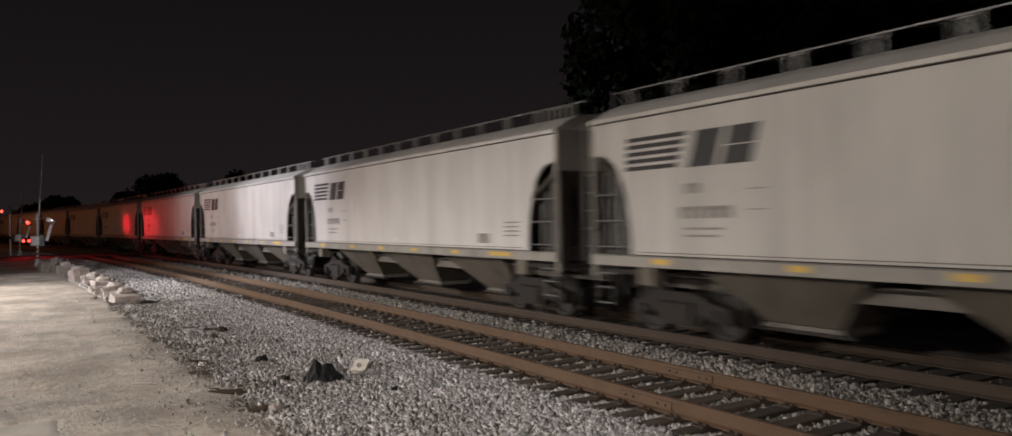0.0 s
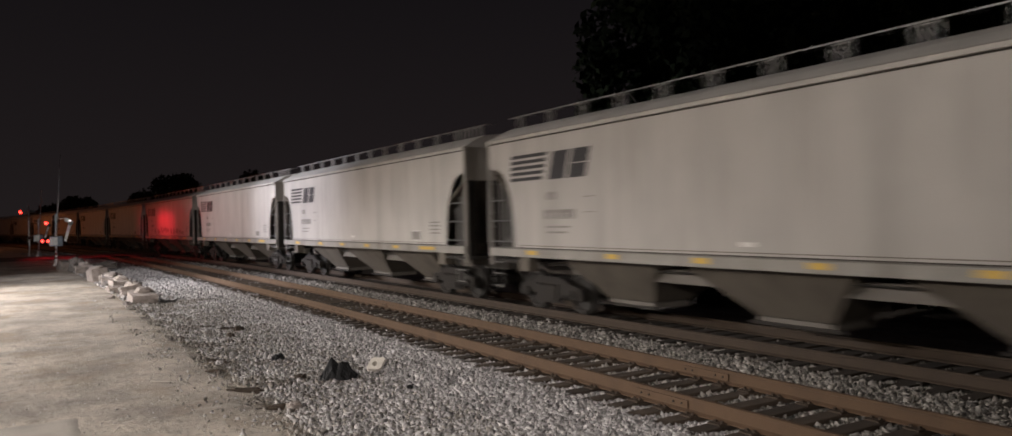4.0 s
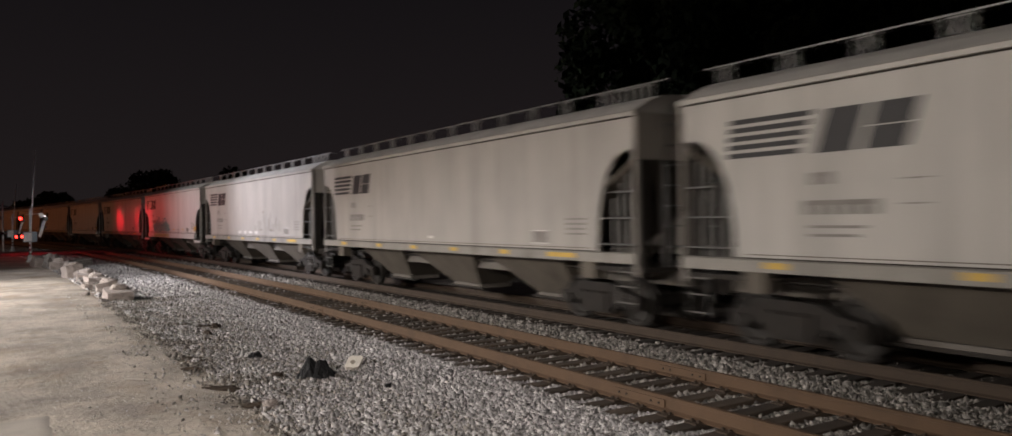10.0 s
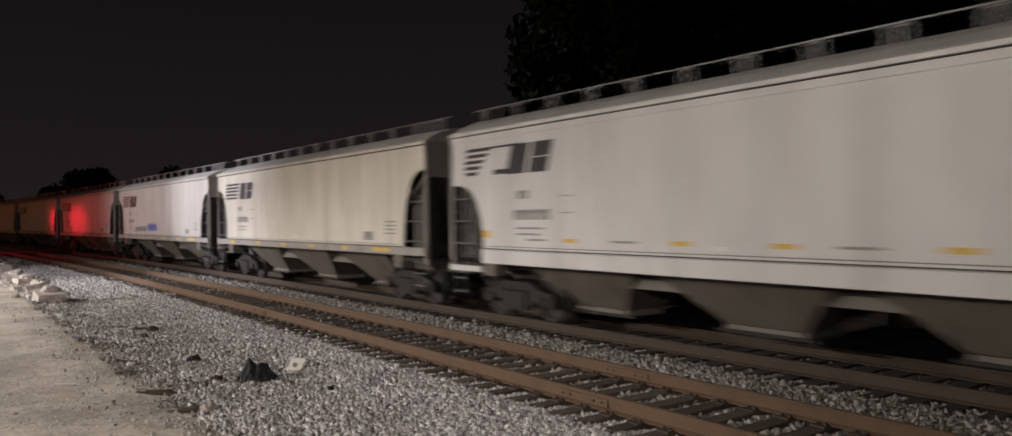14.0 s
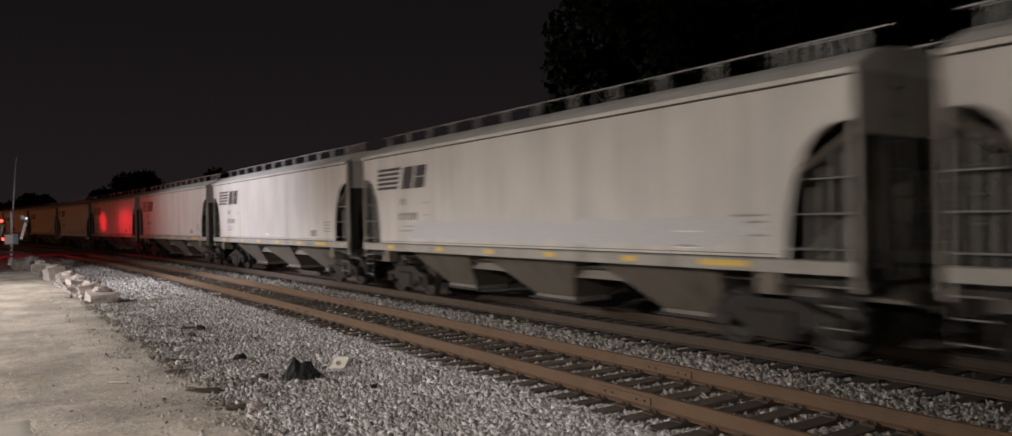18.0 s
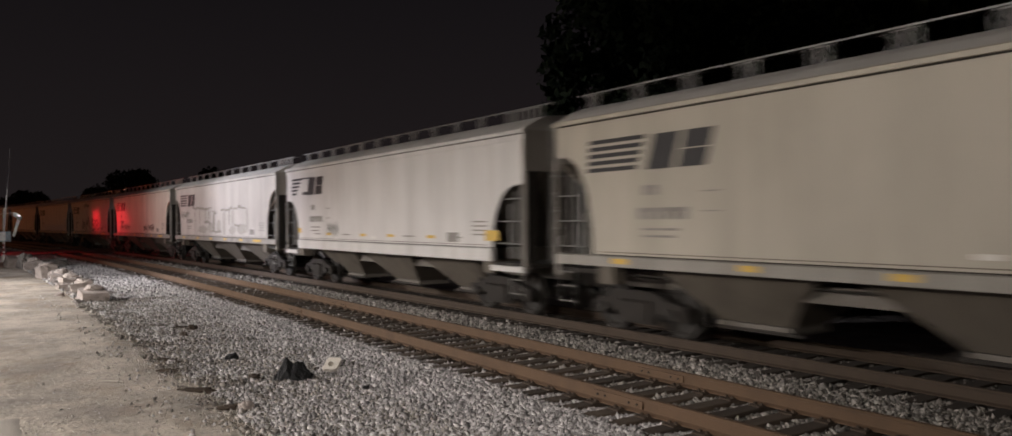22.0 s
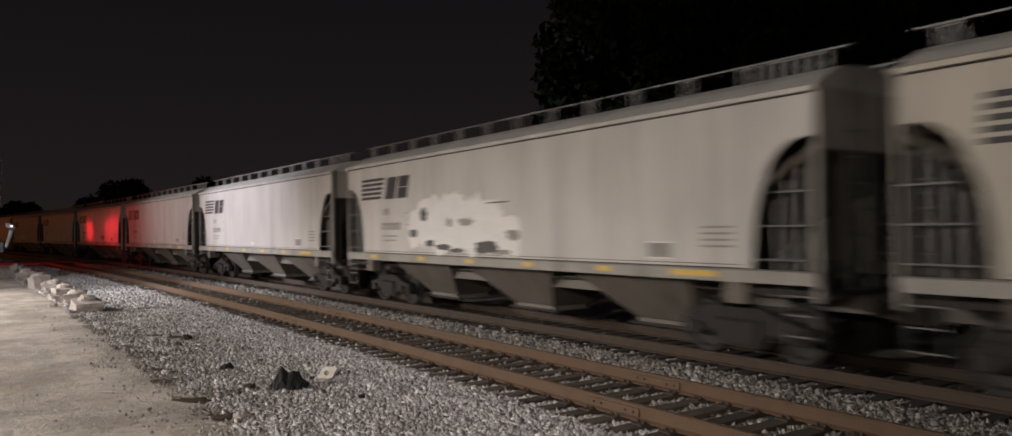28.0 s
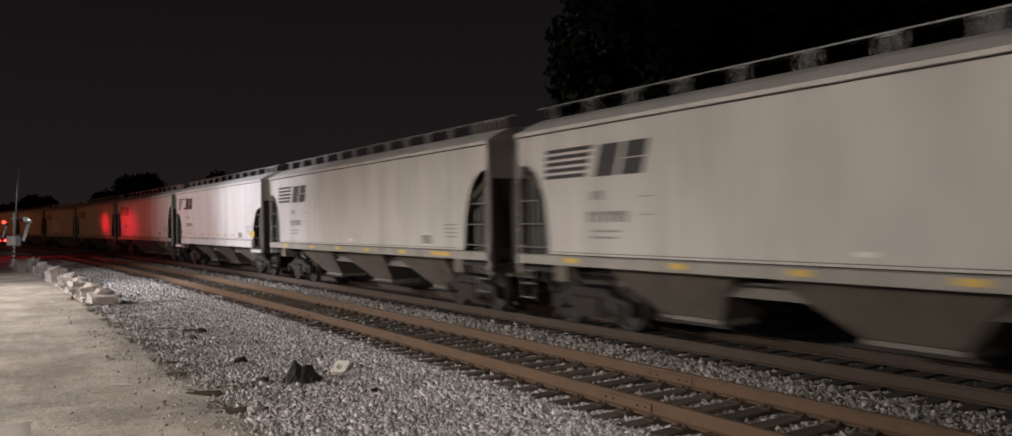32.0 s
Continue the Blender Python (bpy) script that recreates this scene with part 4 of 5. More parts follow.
scrawl(cars[21], FADED, 5.6, 2.4, 1.60, 2.06, 18, 6, 0.08, "thin dark spray scribble")
scrawl(cars[21], INK, -1.45, -2.35, 1.62, 1.97, 19, 2, 0.09)
scrawl(cars[21], INK, -2.7, -4.2, 1.62, 2.04, 20, 3, 0.08)
scrawl(cars[22], FADED, 6.8, 5.4, 2.30, 2.72, 21, 3, 0.08, "large faded graffiti outline")
for k, (y0, y1, z) in enumerate(((4.4, 2.4, 2.88), (2.2, 1.0, 2.85), (0.8, 0.2, 2.64), (-0.6, -2.3, 2.76), (-2.5, -4.3, 2.80), (2.2, 1.1, 2.16), (0.8, -0.6, 1.72), (-2.6, -3.4, 2.05))):
    g = random.Random(k)
    n = max(2, round((y0 - y1) / 0.36))
    blots(cars[22], FADED, [(y0 + (y1 - y0) * (i + 0.5) / n, z + g.uniform(-0.06, 0.05), g.uniform(0.3, 0.55), g.uniform(0.05, 0.15)) for i in range(n)], 90 + k)
blots(cars[22], FADED, [(0.6, 2.15, 0.34, 0.8), (-1.85, 2.40, 0.14, 0.7), (1.5, 2.5, 0.12, 0.5)], 22)
blots(cars[22], PALE_FADED, [(3.1, 2.4, 0.2, 0.8), (4.0, 2.2, 0.16, 1.0), (2.0, 2.55, 0.3, 0.6), (1.3, 2.5, 0.2, 0.6), (2.6, 1.82, 1.5, 0.34), (1.2, 1.9, 0.8, 0.5), (-0.2, 2.0, 0.6, 0.5), (-1.1, 2.1, 0.5, 1.0),
                             (-2.4, 2.4, 0.3, 0.6), (-2.3, 1.8, 0.9, 0.36), (-3.6, 1.85, 1.2, 0.4), (-4.4, 2.3, 0.3, 0.9)], 23, x=FACE + 0.0005)
scrawl(cars[23], INK, 3.5, 2.6, 1.60, 2.06, 24, 2, 0.10, "small black spray tag")
spray(cars[25], PALE_YELLOW, 3.7, 2.0, 1.66, 2.02, 25, 2, -0.3, "pale yellow graffiti letters")
spray(cars[25], PALE_YELLOW, 1.75, -0.55, 1.64, 2.16, 26, 3, -0.2)
spray(cars[26], CLEANED, 4.1, 2.3, 2.2, 3.4, 27, 1, 0.1, "pale cleaned patches")
spray(cars[26], CLEANED, 0.9, 0.2, 2.0, 3.2, 28, 1, 0.3)
scrawl(cars[27], BLUE, -1.4, -2.5, 1.70, 2.02, 29, 3, 0.06, "thin blue spray tag")
blots(cars[30], SILVER, [(3.7, 2.2, 0.7, 0.9), (3.1, 2.3, 0.9, 1.1), (2.4, 2.25, 1.0, 1.3), (1.7, 2.3, 1.0, 1.35), (0.9, 2.25, 1.1, 1.3), (0.1, 2.15, 1.0, 1.1), (-0.6, 1.95, 0.9, 0.8)], 30, "white graffiti letters with dark shading")
blots(cars[30], INK, [(3.75, 2.04, 0.42, 0.2), (3.2, 2.52, 0.34, 0.3), (2.9, 1.78, 0.45, 0.14), (2.2, 1.70, 0.7, 0.13), (1.6, 1.62, 0.6, 0.11), (0.3, 1.72, 0.9, 0.26), (-0.15, 2.72, 0.9, 0.035)], 31, x=FACE - 0.006)
blots(cars[30], FADED, [(1.9, 2.3, 0.22, 0.2), (1.15, 2.3, 0.6, 0.18), (-0.78, 2.0, 0.5, 0.24), (-0.3, 1.62, 0.8, 0.1)], 33, x=FACE - 0.006)
spray(cars[31], SILVER, -0.45, -1.3, 1.80, 1.98, 34, 1, 0.0, "small white painted patch")


# ---- the road over the tracks ----
ROAD_LOW, ROAD_HIGH = 66.0, 76.0


def road_piece(name, o0, o1, z):
    b = ribbon(ROAD_LOW, ROAD_HIGH, 1.0, [o0, o0 + 0.01, o1 - 0.01, o1], [z - 0.15, z, z, z - 0.15])
    return b


road = tagged(new("road", road_piece("road", -70, NEAR_TRACK - 0.86, 0.10).mesh("road", ASPHALT)), "dark asphalt road up to the level crossing", "road", kind="structure")
far_road = tagged(new("road", road_piece("road", TRAIN_TRACK + 0.86, 60, 0.10).mesh("road", ASPHALT)), "dark asphalt road beyond the level crossing", "road", kind="structure")
for o0, o1 in ((NEAR_TRACK - 0.64, NEAR_TRACK + 0.64), (NEAR_TRACK + 0.86, TRAIN_TRACK - 0.86), (TRAIN_TRACK - 0.64, TRAIN_TRACK + 0.64)):
    tagged(new("crossing_panel", road_piece("crossing_panel", o0, o1, 0.17).mesh("crossing_panel", ASPHALT)), "dark level crossing panel between the rails", "crossing panel", "crossing panels", "structure")


# ---- crossing signals ----
def crossing_signal(x, y, height, lit):
    m = thing("crossing_signal", "silver crossing gate post with raised arm and counterweight", "crossing signal", "crossing signals")
    part("base", Build().chamfer(-0.24, 0.24, -0.24, 0.24, -0.1, 0.16, 0.06).rod((0, 0, 0.12), (0, 0, 0.50), 0.19, 12, 0.10), SIGNAL, m)
    part("mast", Build().rod((0, 0, 0.2), (0.03, 0, 3.3), 0.075, 12), SIGNAL, m)
    box = part("gate_mechanism", Build().chamfer(-0.38, 0.38, -0.27, 0.27, 1.28, 1.92, 0.05), BOX_BLUE, m)
    part("box_door", Build().box(-0.32, 0.10, -0.295, -0.27, 1.34, 1.86), SIGNAL, box)
    part("gate_arm", Build().rod((0.03, -0.1, 1.9), (0.36, -0.1, height), 0.05, 8, 0.022), SIGNAL, m)
    for z in (0.45, 0.72, 0.99):
        part("band", Build().rod((0, 0, z), (0.003, 0, z + 0.14), 0.078, 12), RED_BAND, m)
    spare = part("lamp_head", Build().rod((0.62, 0.1, 2.9), (0.62, -0.1, 2.9), 0.15, 16), SIGNAL, m)
    if lit:
        part("lens", Build().rod((0.62, 0.102, 2.9), (0.62, 0.115, 2.9), 0.12, 16), DARK_LENS, spare)
    else:
        part("lens", Build().rod((0.62, -0.102, 2.9), (0.62, -0.115, 2.9), 0.13, 16), RED_GLOW, spare)
    weight = part("counterweight", Build().prism([(0.42, 1.60), (0.58, 1.56), (0.90, 2.75), (0.74, 2.82)], "y", -0.30, -0.2), SIGNAL, m)
    part("weight_plate", Build().rod((0.82, -0.34, 2.72), (0.82, -0.16, 2.72), 0.15, 14), GALV, weight)
    if lit:
        # Small glowing white disc added at the counterweight's tip.
        part("marker_lamp", Build().rod((0.80, -0.35, 2.86), (0.80, -0.39, 2.86), 0.05, 12), WHITE_MARKER, weight)
    part("bracket", Build().rod((-0.2, 0, 2.95), (0.6, 0, 3.05), 0.03, 8), SIGNAL, m)
    for k in (-0.72, -0.42):
        head = part("lamp_head", Build().rod((k, 0.05, 1.62), (k, -0.22, 1.62), 0.12, 16, 0.14), BLACK, m)
        part("lens", Build().rod((k, -0.222, 1.62), (k, -0.235, 1.62), 0.075, 16), RED_GLOW if lit else DARK_LENS, head)
    part("lamp_arm", Build().rod((-0.8, 0.06, 1.62), (0, 0.06, 1.62), 0.025, 8), SIGNAL, m)
    m.location = (x, y, 0.02)
    return m


crossing_signal(0.75, 55.7, 7.0, True)
crossing_signal(-0.25, 79.6, 5.9, False)

flasher = thing("crossing_flasher", "tall crossing flasher with glowing red lamps on a crossarm", "crossing signal")
part("mast", Build().rod((0, 0, -0.05), (0, 0, 4.5), 0.07, 12), SIGNAL, flasher)
part("crossarm", Build().rod((-0.75, 0, 3.95), (0.75, 0, 3.95), 0.03, 8), SIGNAL, flasher)
for k in (-0.62, 0.62):
    head = part("lamp_head", Build().rod((k, 0.06, 3.95), (k, -0.12, 3.95), 0.15, 16), BLACK, flasher)
    part("lens", Build().rod((k, -0.122, 3.95), (k, -0.14, 3.95), 0.12, 16), RED_GLOW if k < 0 else DARK_LENS, head)
flasher.location = (-0.95, 80.5, 0.0)


# ---- street lamps ----
def street_lamp(x, y, height, reach, lens, label, wide=0.25):
    m = thing("street_lamp", label, "street lamp", "street lamps")
    part("pole", Build().rod((0, 0, -0.1), (0, 0, height + 0.1), 0.10, 12, 0.06), GALV, m)
    part("arm", Build().rod((0, 0, height), (reach, 0, height + 0.25), 0.04, 8), GALV, m)
    head = part("lamp_head", Build().chamfer(reach - 0.1, reach + 0.55, -0.16, 0.16, height + 0.2, height + 0.34, 0.04), SIGNAL, m)
    part("lens", Build().box(reach + 0.25 - wide, reach + 0.25 + wide, -0.12, 0.12, height + 0.185, height + 0.198), lens, head)
    m.location = (x, y, 0)
    return m


LAMP_LABEL = "grey steel street lamp with a white lamp over the dirt lot"
for (x, y, z), lens in ((YARD_LAMP, WHITE_GLOW), (SECOND_LAMP, WHITE_GLOW), (LOT_LAMP, WHITE_GLOW), (FLOOD_LAMP, WHITE_GLOW)):
    street_lamp(x - 1.85, y, z - 0.02 + 0.05, 1.6, lens, LAMP_LABEL)
street_lamp(FAR_LAMP[0] - 1.85, FAR_LAMP[1], FAR_LAMP[2] + 0.1, 1.6, AMBER_GLOW, "distant street lamp with an amber lamp")
street_lamp(7.0 - 1.5, 170, 6.9, 1.2, WHITE_GLOW, "distant street lamp with a small white lamp beyond the train", 0.09)


# ---- trees ----
def tree(x, y, height, spread, low, leaves, leaf, seed, label):
    g = random.Random(seed)
    t = thing("tree", label, "tree", "trees")
    b = Build()
    b.rod((0, 0, -0.6), (0.1, 0.1, height * 0.35), height * 0.03, 10, height * 0.02)
    b.rod((0.1, 0.1, height * 0.35), (0, 0, height * 0.8), height * 0.02, 8, height * 0.006)
    clumps = []
    for i in range(110):
        a, h = g.uniform(0, 2 * math.pi), g.uniform(low, 0.97)
        r = spread * math.sqrt(g.uniform(0.02, 1.0)) * math.sqrt(max(0.10, 1 - ((h - (low + 1) / 2) / ((1.06 - low) / 2)) ** 2))
        tip = (math.cos(a) * r, math.sin(a) * r, h * height)
        if i < 16:
            b.rod((0.05, 0.05, height * max(0.2, h - 0.3)), tip, height * 0.009, 6, height * 0.002)
        clumps.append((tip, spread * g.uniform(0.16, 0.34)))
    part("trunk", b, BARK, t)
    rng = np.random.default_rng(seed)
    pick = rng.integers(0, len(clumps), leaves)
    centre = np.array([c for c, _ in clumps])[pick]
    radius = np.array([r for _, r in clumps])[pick]
    d = rng.normal(size=(leaves, 3))
    d /= np.linalg.norm(d, axis=1)[:, None]
    p = centre + d * (radius * rng.random(leaves) ** 0.38)[:, None]
    u = rng.normal(size=(leaves, 3))
    u /= np.linalg.norm(u, axis=1)[:, None]
    w = np.cross(u, rng.normal(size=(leaves, 3)))
    w /= np.linalg.norm(w, axis=1)[:, None]
    size = leaf * (0.6 + 0.8 * rng.random(leaves))[:, None]
    quads = np.stack([p - u * size, p + w * size * 0.55, p + u * size, p - w * size * 0.55], 1).reshape(-1, 3)
    me = bpy.data.meshes.new("crown")
    me.from_pydata(quads.tolist(), [], np.arange(4 * leaves).reshape(-1, 4).tolist())
    me.materials.append(LEAF)
    crown = new("crown", me)
    crown.parent = t
    t.location = (x, y, ground_height(x, y) + 0.1)
    return t


DARK_TREE = "tall dark broadleaf tree against the night sky behind the tracks"
for k, (x, y, h, w) in enumerate(((27.7, 26.7, 20, 5.2), (32.2, 27.3, 24, 6.5), (31, 20, 22, 6), (37, 22, 24, 8), (31, 15, 22, 6.5), (38, 10, 24, 8), (30, 4, 22, 7), (47, 27.5, 25, 7.5), (30, -8, 21, 7), (34, 21, 22, 6), (44, 18, 25, 8))):
    tree(x, y, h, w, 0.06, 42000 if k < 3 else 17000, 0.25, 11 + k, DARK_TREE)
for k, (x, y, h, w) in enumerate(((22.6, 163, 14.2, 5.4), (18.0, 166, 11.0, 4.2), (27.5, 168, 11.0, 4.2), (6.0, 163, 9.8, 4.6), (1.5, 172, 8.4, 4.0), (11, 178, 8.2, 4.0), (38.8, 164, 15.4, 4.0), (44, 172, 12.6, 4.4), (50, 172, 11, 5), (60, 178, 10, 6))):
    tree(x, y, h, w, 0.06, 7000, 0.36, 41 + k, "distant dark tree beyond the train")


# ---- rubble by the track ----
def lump(name, x, y, z, sx, sy, sz, turn, seed, material, rough=0.16, square=0.5):
    """A rough boulder or broken block: a rounded box with its surface knocked about."""
    bm = bmesh.new()
    bmesh.ops.create_cube(bm, size=1.0)
    bmesh.ops.subdivide_edges(bm, edges=bm.edges, cuts=4, use_grid_fill=True)
    for v in bm.verts:
        ball = v.co.normalized() * 0.62
        p = v.co * square + ball * (1 - square)
        k = 1 + rough * noise.noise(p * 3.1 + Vector((seed * 7.3, 0, 0))) + rough * 0.5 * noise.noise(p * 8 + Vector((0, seed * 3.1, 0)))
        v.co = Vector((p.x * sx * k, p.y * sy * k, p.z * sz * k))
    me = bpy.data.meshes.new(name)
    bm.to_mesh(me)
    bm.free()
    me.materials.append(material)
    ob = new(name, me)
    ob.matrix_world = pose(x, y, z, 8 * math.sin(seed * 2.1), 8 * math.cos(seed * 1.7), turn)
    return ob


BLOCK_LABEL = "broken pale concrete block in the row beside the ballast"
ROCK_LABEL = "lump of broken concrete in the block row"
# x, y, width, depth, height, turn of the blocks of the row, then of the lumps that lie on them
BLOCKS = ((2.62, 26.1, 0.72, 1.0, 0.42, 4), (2.62, 29.3, 0.66, 1.1, 0.42, -4), (2.50, 32.3, 0.66, 1.1, 0.44, 5), (2.38, 35.6, 0.64, 1.1, 0.46, -3),
          (2.05, 38.0, 0.64, 0.9, 0.60, 12), (1.85, 45.3, 0.8, 1.1, 0.55, 0), (1.45, 49.0, 1.4, 1.3, 0.62, 8))
ROCKS = ((2.9, 27.1, 0.42, 0.45, 0.30), (2.62, 30.3, 0.5, 0.5, 0.36), (2.75, 34.2, 0.6, 0.7, 0.42), (2.5, 37.6, 0.7, 0.8, 0.5), (2.4, 41.2, 0.8, 0.8, 0.5),
         (1.6, 47.6, 0.6, 0.6, 0.9), (2.3, 45.0, 0.7, 0.9, 0.55), (3.0, 50.0, 1.1, 1.1, 0.5), (3.35, 28.6, 0.35, 0.3, 0.2), (2.2, 31.3, 0.4, 0.35, 0.28), (2.3, 34.4, 0.45, 0.4, 0.3),
         (1.95, 41.3, 0.5, 0.5, 0.4), (3.2, 31.2, 0.32, 0.4, 0.2), (3.3, 35.4, 0.4, 0.5, 0.26), (2.2, 25.6, 0.26, 0.22, 0.12), (1.9, 28.2, 0.22, 0.2, 0.12), (3.55, 27.3, 0.3, 0.26, 0.16))
for k, (x, y, sx, sy, sz, turn) in enumerate(BLOCKS):
    tagged(lump("concrete_block", x, y, ground_height(x, y) + sz * 0.42, sx, sy, sz, turn, k + 1, CONCRETE, 0.09, 0.93), BLOCK_LABEL, "concrete block", "concrete blocks")
    # a broken piece that lies on it
    h = sz * (0.42 + 0.5 * 0.93)
    tagged(lump("rubble_lump", x + 0.04, y + 0.1, ground_height(x, y) + h + 0.03, 0.42, 0.46, 0.26, 50 * k, k + 41, CONCRETE, 0.22, 0.15), "rounded lump of concrete lying on a concrete block", "rubble", "rubble lumps")
for k, (x, y, sx, sy, sz) in enumerate(ROCKS):
    tagged(lump("rubble_lump", x, y, ground_height(x, y) + sz * 0.34, sx, sy, sz, k * 40, k + 21, GREY_RUBBLE if k % 3 else CONCRETE, 0.45, 0.3), ROCK_LABEL, "rubble", "rubble lumps")


# ---- small things on the ballast and the lot ----
def rag(x, y):
    """A crumpled black cloth with two peaks."""
    b = Build()
    nx, ny = 34, 20
    for j in range(ny):
        for i in range(nx):
            u, v = i / (nx - 1) * 2 - 1, j / (ny - 1) * 2 - 1
            edge = max(0.0, 1 - max(abs(u), abs(v)) ** 4)
            left = 0.36 * max(0.0, 1 - abs(u + 0.30 + 0.12 * v) / 0.72 - 0.55 * abs(v))
            right = 0.31 * max(0.0, 1 - abs(u - 0.26 - 0.22 * v) / (0.62 if u < 0.26 else 0.9) - 0.6 * abs(v + 0.1))
            h = max(left, right) + 0.05 * noise.noise((u * 5, v * 5, 1.0)) + 0.035 * noise.noise((u * 13, v * 9, 4.0))
            b.v.append((u * 0.33 + 0.05 * noise.noise((u * 4, v * 4, 7.0)), v * 0.20 + 0.05 * noise.noise((u * 4, v * 4, 9.0)), max(0.0, h * edge)))
    b.f = [(j * nx + i, j * nx + i + 1, (j + 1) * nx + i + 1, (j + 1) * nx + i) for j in range(ny - 1) for i in range(nx - 1)]
    ob = new("rag", b.mesh("rag", CLOTH))
    solid = ob.modifiers.new("thickness", "SOLIDIFY")
    solid.thickness = 0.012
    ob.matrix_world = pose(x, y, -0.03, 0, 0, -30)
    return tagged(ob, "crumpled black cloth lying on the ballast", "rag")


def holed_chunk(x, y):
    """A flat broken piece of concrete with a round hole through it, leaning on the stones."""
    g = random.Random(4)
    n = 20
    b = Build()
    for z in (0.0, 0.13):
        for k in range(n):
            a = 2 * math.pi * k / n
            sq = 1 / max(abs(math.cos(a)), abs(math.sin(a)))
            r = 0.105 * sq ** 0.9 * g.uniform(0.93, 1.06)
            px, py = r * 1.05 * math.cos(a), r * math.sin(a)
            b.v.append((px + 0.35 * py, py, z))
        b.v += [(0.042 * math.cos(2 * math.pi * k / n) - 0.01, 0.042 * math.sin(2 * math.pi * k / n) - 0.01, z) for k in range(n)]
    for k in range(n):
        m = (k + 1) % n
        b.f += [(k, n + k, n + m, m), (2 * n + k, 2 * n + m, 3 * n + m, 3 * n + k), (k, m, 2 * n + m, 2 * n + k), (n + k, 3 * n + k, 3 * n + m, n + m)]
    ob = new("concrete_chunk", b.mesh("concrete_chunk", PALE_CONCRETE))
    ob.matrix_world = pose(x, y, 0.06, 50, 4, -26)
    return tagged(ob, "flat pale concrete chunk with a round hole, on the ballast", "concrete chunk")


rag(3.80, 11.25)
holed_chunk(4.48, 11.45)
for k, (x, y, s) in enumerate(((3.46, 13.45, 0.20), (4.40, 9.95, 0.12), (3.70, 17.7, 0.26), (3.35, 16.8, 0.20), (2.62, 13.5, 0.14), (3.3, 11.55, 0.16))):
    tagged(lump("dark_clod", x, y, 0.0, s, s * 0.7, s * 0.8, 35 * k, 61 + k, CLOTH if k < 2 else TIE, 0.4, 0.2), "dark clod lying among the ballast stones", "clod", "clods")
# Flat dark streaks that stand for low shadows across the edge.
for k, (x, y, s) in enumerate(((2.62, 13.8, 0.50), (2.38, 11.03, 0.42), (2.44, 9.84, 0.46), (2.29, 12.68, 0.30), (3.68, 18.06, 0.55), (3.2, 18.8, 0.4), (2.75, 11.9, 0.34), (2.95, 15.6, 0.4))):
    z = ground_height(x, y) if x < 2.7 else -0.02
    tagged(lump("dark_clod", x, y, z + 0.015, s, s * 0.24, 0.07, -32 + 5 * (k % 3), 81 + k, TIE, 0.5, 0.2), "flat dark streak at the ballast's edge, in place of a shadow", "clod", "clods")
tagged(lump("loose_stone", 2.68, 9.7, 0.05, 0.17, 0.13, 0.12, 20, 71, CONCRETE, 0.3, 0.3), "pale loose stone at the ballast's edge", "stone")
stick = new("stick", Build().rod((-0.22, 0, 0), (0.22, 0.02, 0.012), 0.011, 6, 0.008).mesh("stick", SLAB))
stick.matrix_world = pose(1.46, 12.22, ground_height(1.46, 12.22) + 0.012, 0, 0, -54)
tagged(stick, "pale thin stick on the dirt lot", "stick")
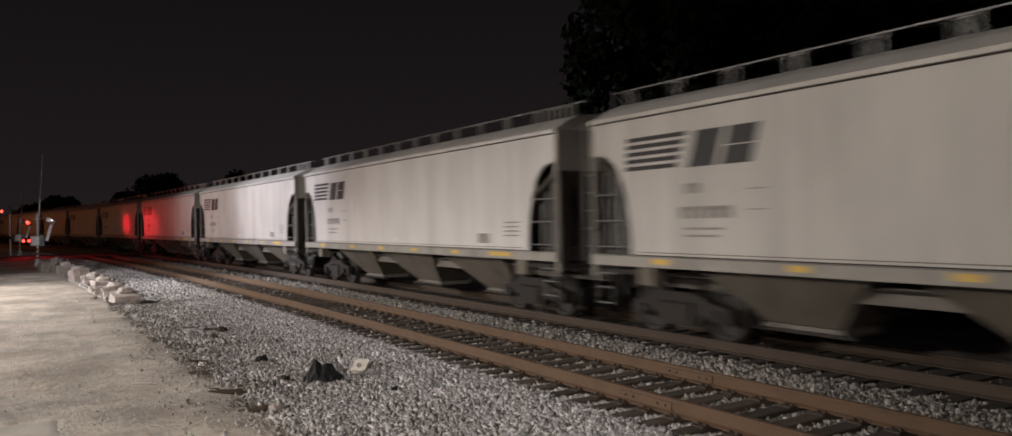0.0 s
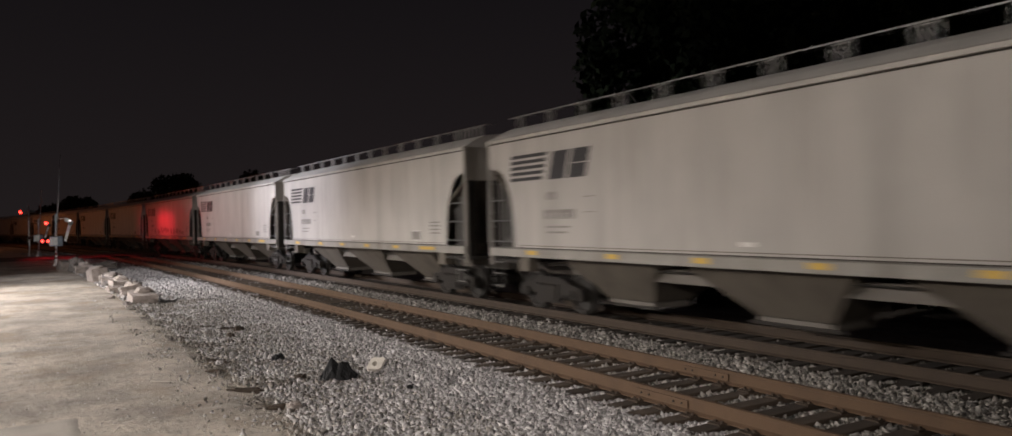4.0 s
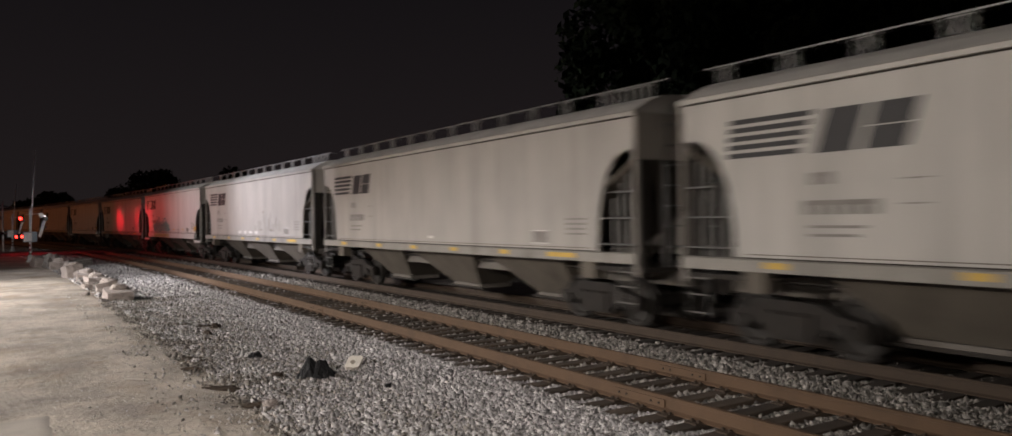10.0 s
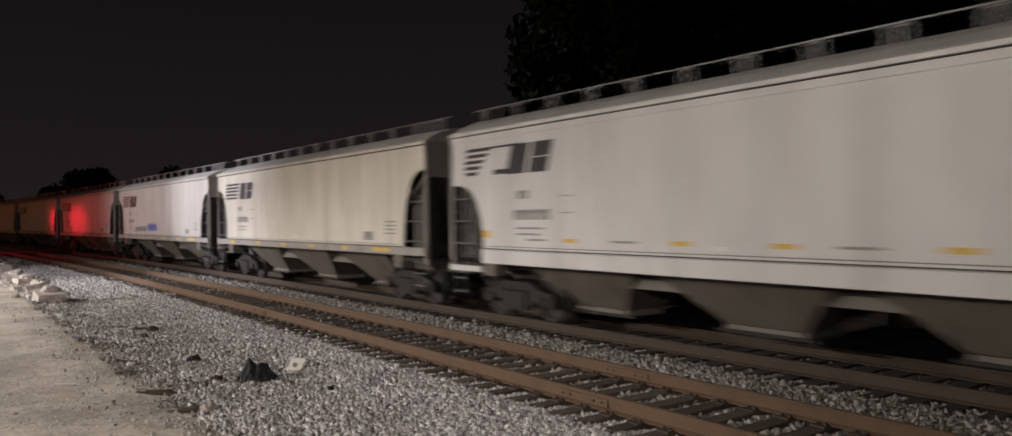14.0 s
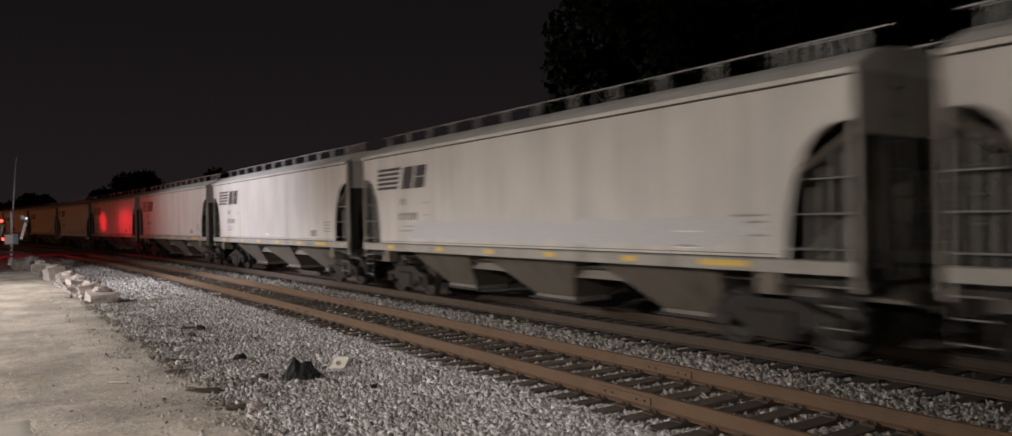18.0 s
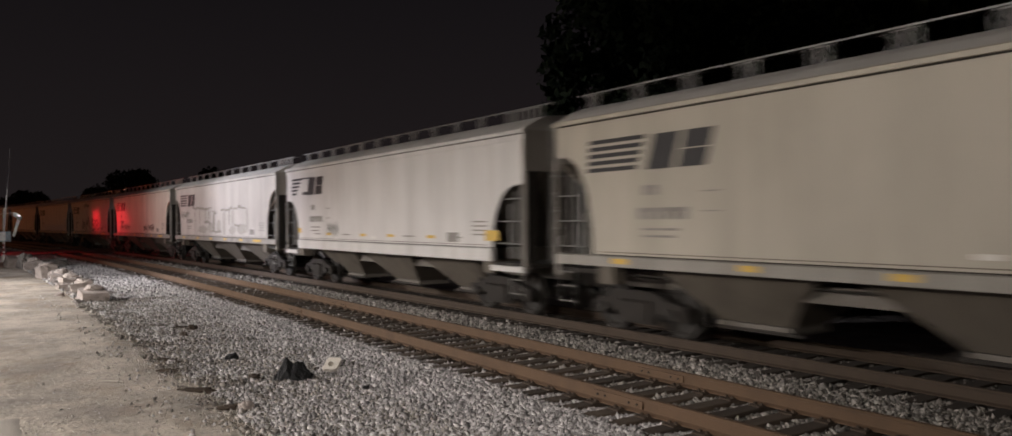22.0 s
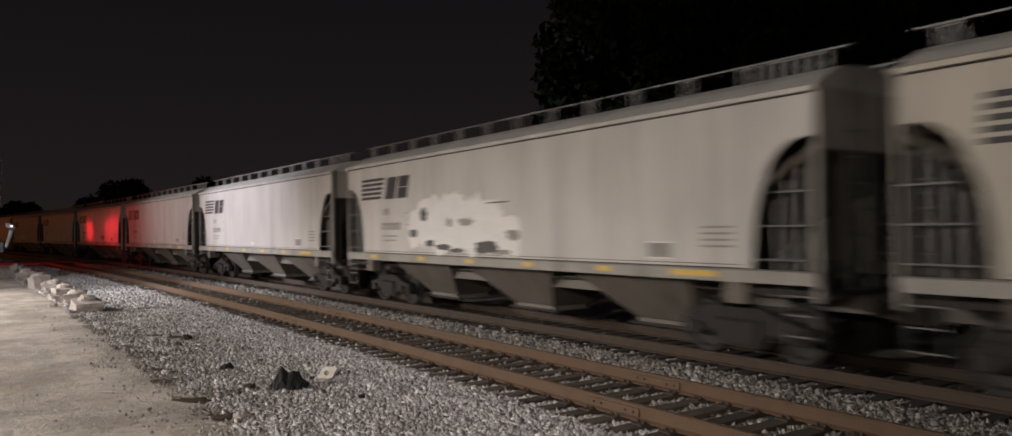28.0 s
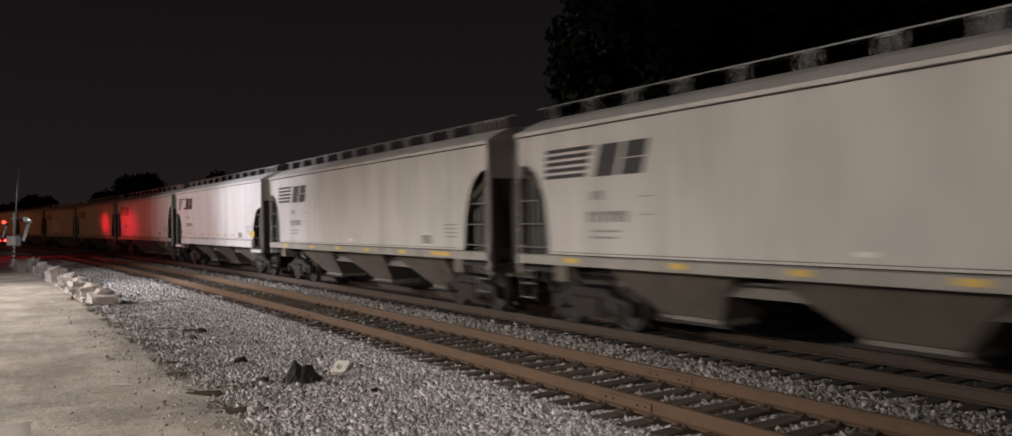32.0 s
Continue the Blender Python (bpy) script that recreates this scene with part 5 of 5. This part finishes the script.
slab = sheet("slab", [-1.4 + 0.1 * i for i in range(19)], [9.2 + 0.1 * i for i in range(15)],
             lambda x, y: ground_height(x, y) + 0.012 - 0.05 * max(0.0, max((x - 0.30) / 0.12, abs(y - 9.9) - 0.58) + 0.25 * noise.noise((x * 5, y * 5, 2.0))), SLAB, "pale worn concrete patch flush in the dirt lot", "slab")
slab["kind"] = "structure"


def in_lot(s, o):
    return np.array([ground_height(p, q) for p, q in zip(o, s)])


stones("lot_pebbles", 9000, 5, 40, -8, 3.1, 0.008, in_lot, STONE, "small pebbles strewn over the dirt lot", 9)
stones("lot_pebbles", 900, 6, 26, -6, 2.6, 0.012, in_lot, DIRTY_STONE, "small brown clods and pebbles on the dirt lot", 12)
stones("lot_pebbles", 800, 6, 30, 1.5, 2.7, 0.019, in_lot, DIRTY_STONE, "brown clods and dirty stones where the lot meets the ballast", 13)
stones("lot_pebbles", 420, 7, 30, 1.6, 3.2, 0.022, in_lot, STONE, "loose stones spilled from the ballast onto the lot", 10)


# ---- what moves ----
def travelled(t):
    """Metres that the train has gone by t seconds; it gathers speed slowly."""
    return 18.12 * t + 0.0115 * t * t + 0.3 * max(0.0, t - 31.0)


def motions():
    # the wheels, one turn of an axle for all alike
    sets = {}
    for car in cars.values():
        for ob in car.children_recursive:
            if ob.name.split(".")[0] == "wheelset":
                sets.setdefault(ob.location.y > 0, []).append(ob)
    for alike in sets.values():
        first = alike[0]
        place = first.location.copy()
        walk(first, [(k / FPS, pose(*place, -math.degrees(travelled(k / FPS) / 0.457) % 360)) for k in range(32 * FPS + 1)])
        for ob in alike[1:]:
            ob.rotation_mode = "QUATERNION"
            keys = ob.animation_data_create()
            keys.action = first.animation_data.action
            keys.action_slot = first.animation_data.action_slot
    # the cars, along the line of the track
    for i in range(FIRST, LAST):
        size = SHORT if i in SECOND_KIND else LONG
        gone = sum(SHORT if k in SECOND_KIND else LONG for k in (range(0, i) if i >= 0 else range(i, 0)))
        lead = JOINT_START - gone if i >= 0 else JOINT_START + gone
        rows = []
        for t in range(33):
            x, y, a = along(lead - size / 2 + travelled(t), TRAIN_TRACK)
            rows.append((t, pose(x, y, RAIL_TOP, 0, 0, math.degrees(a))))
        walk(cars[i], rows)


motions()
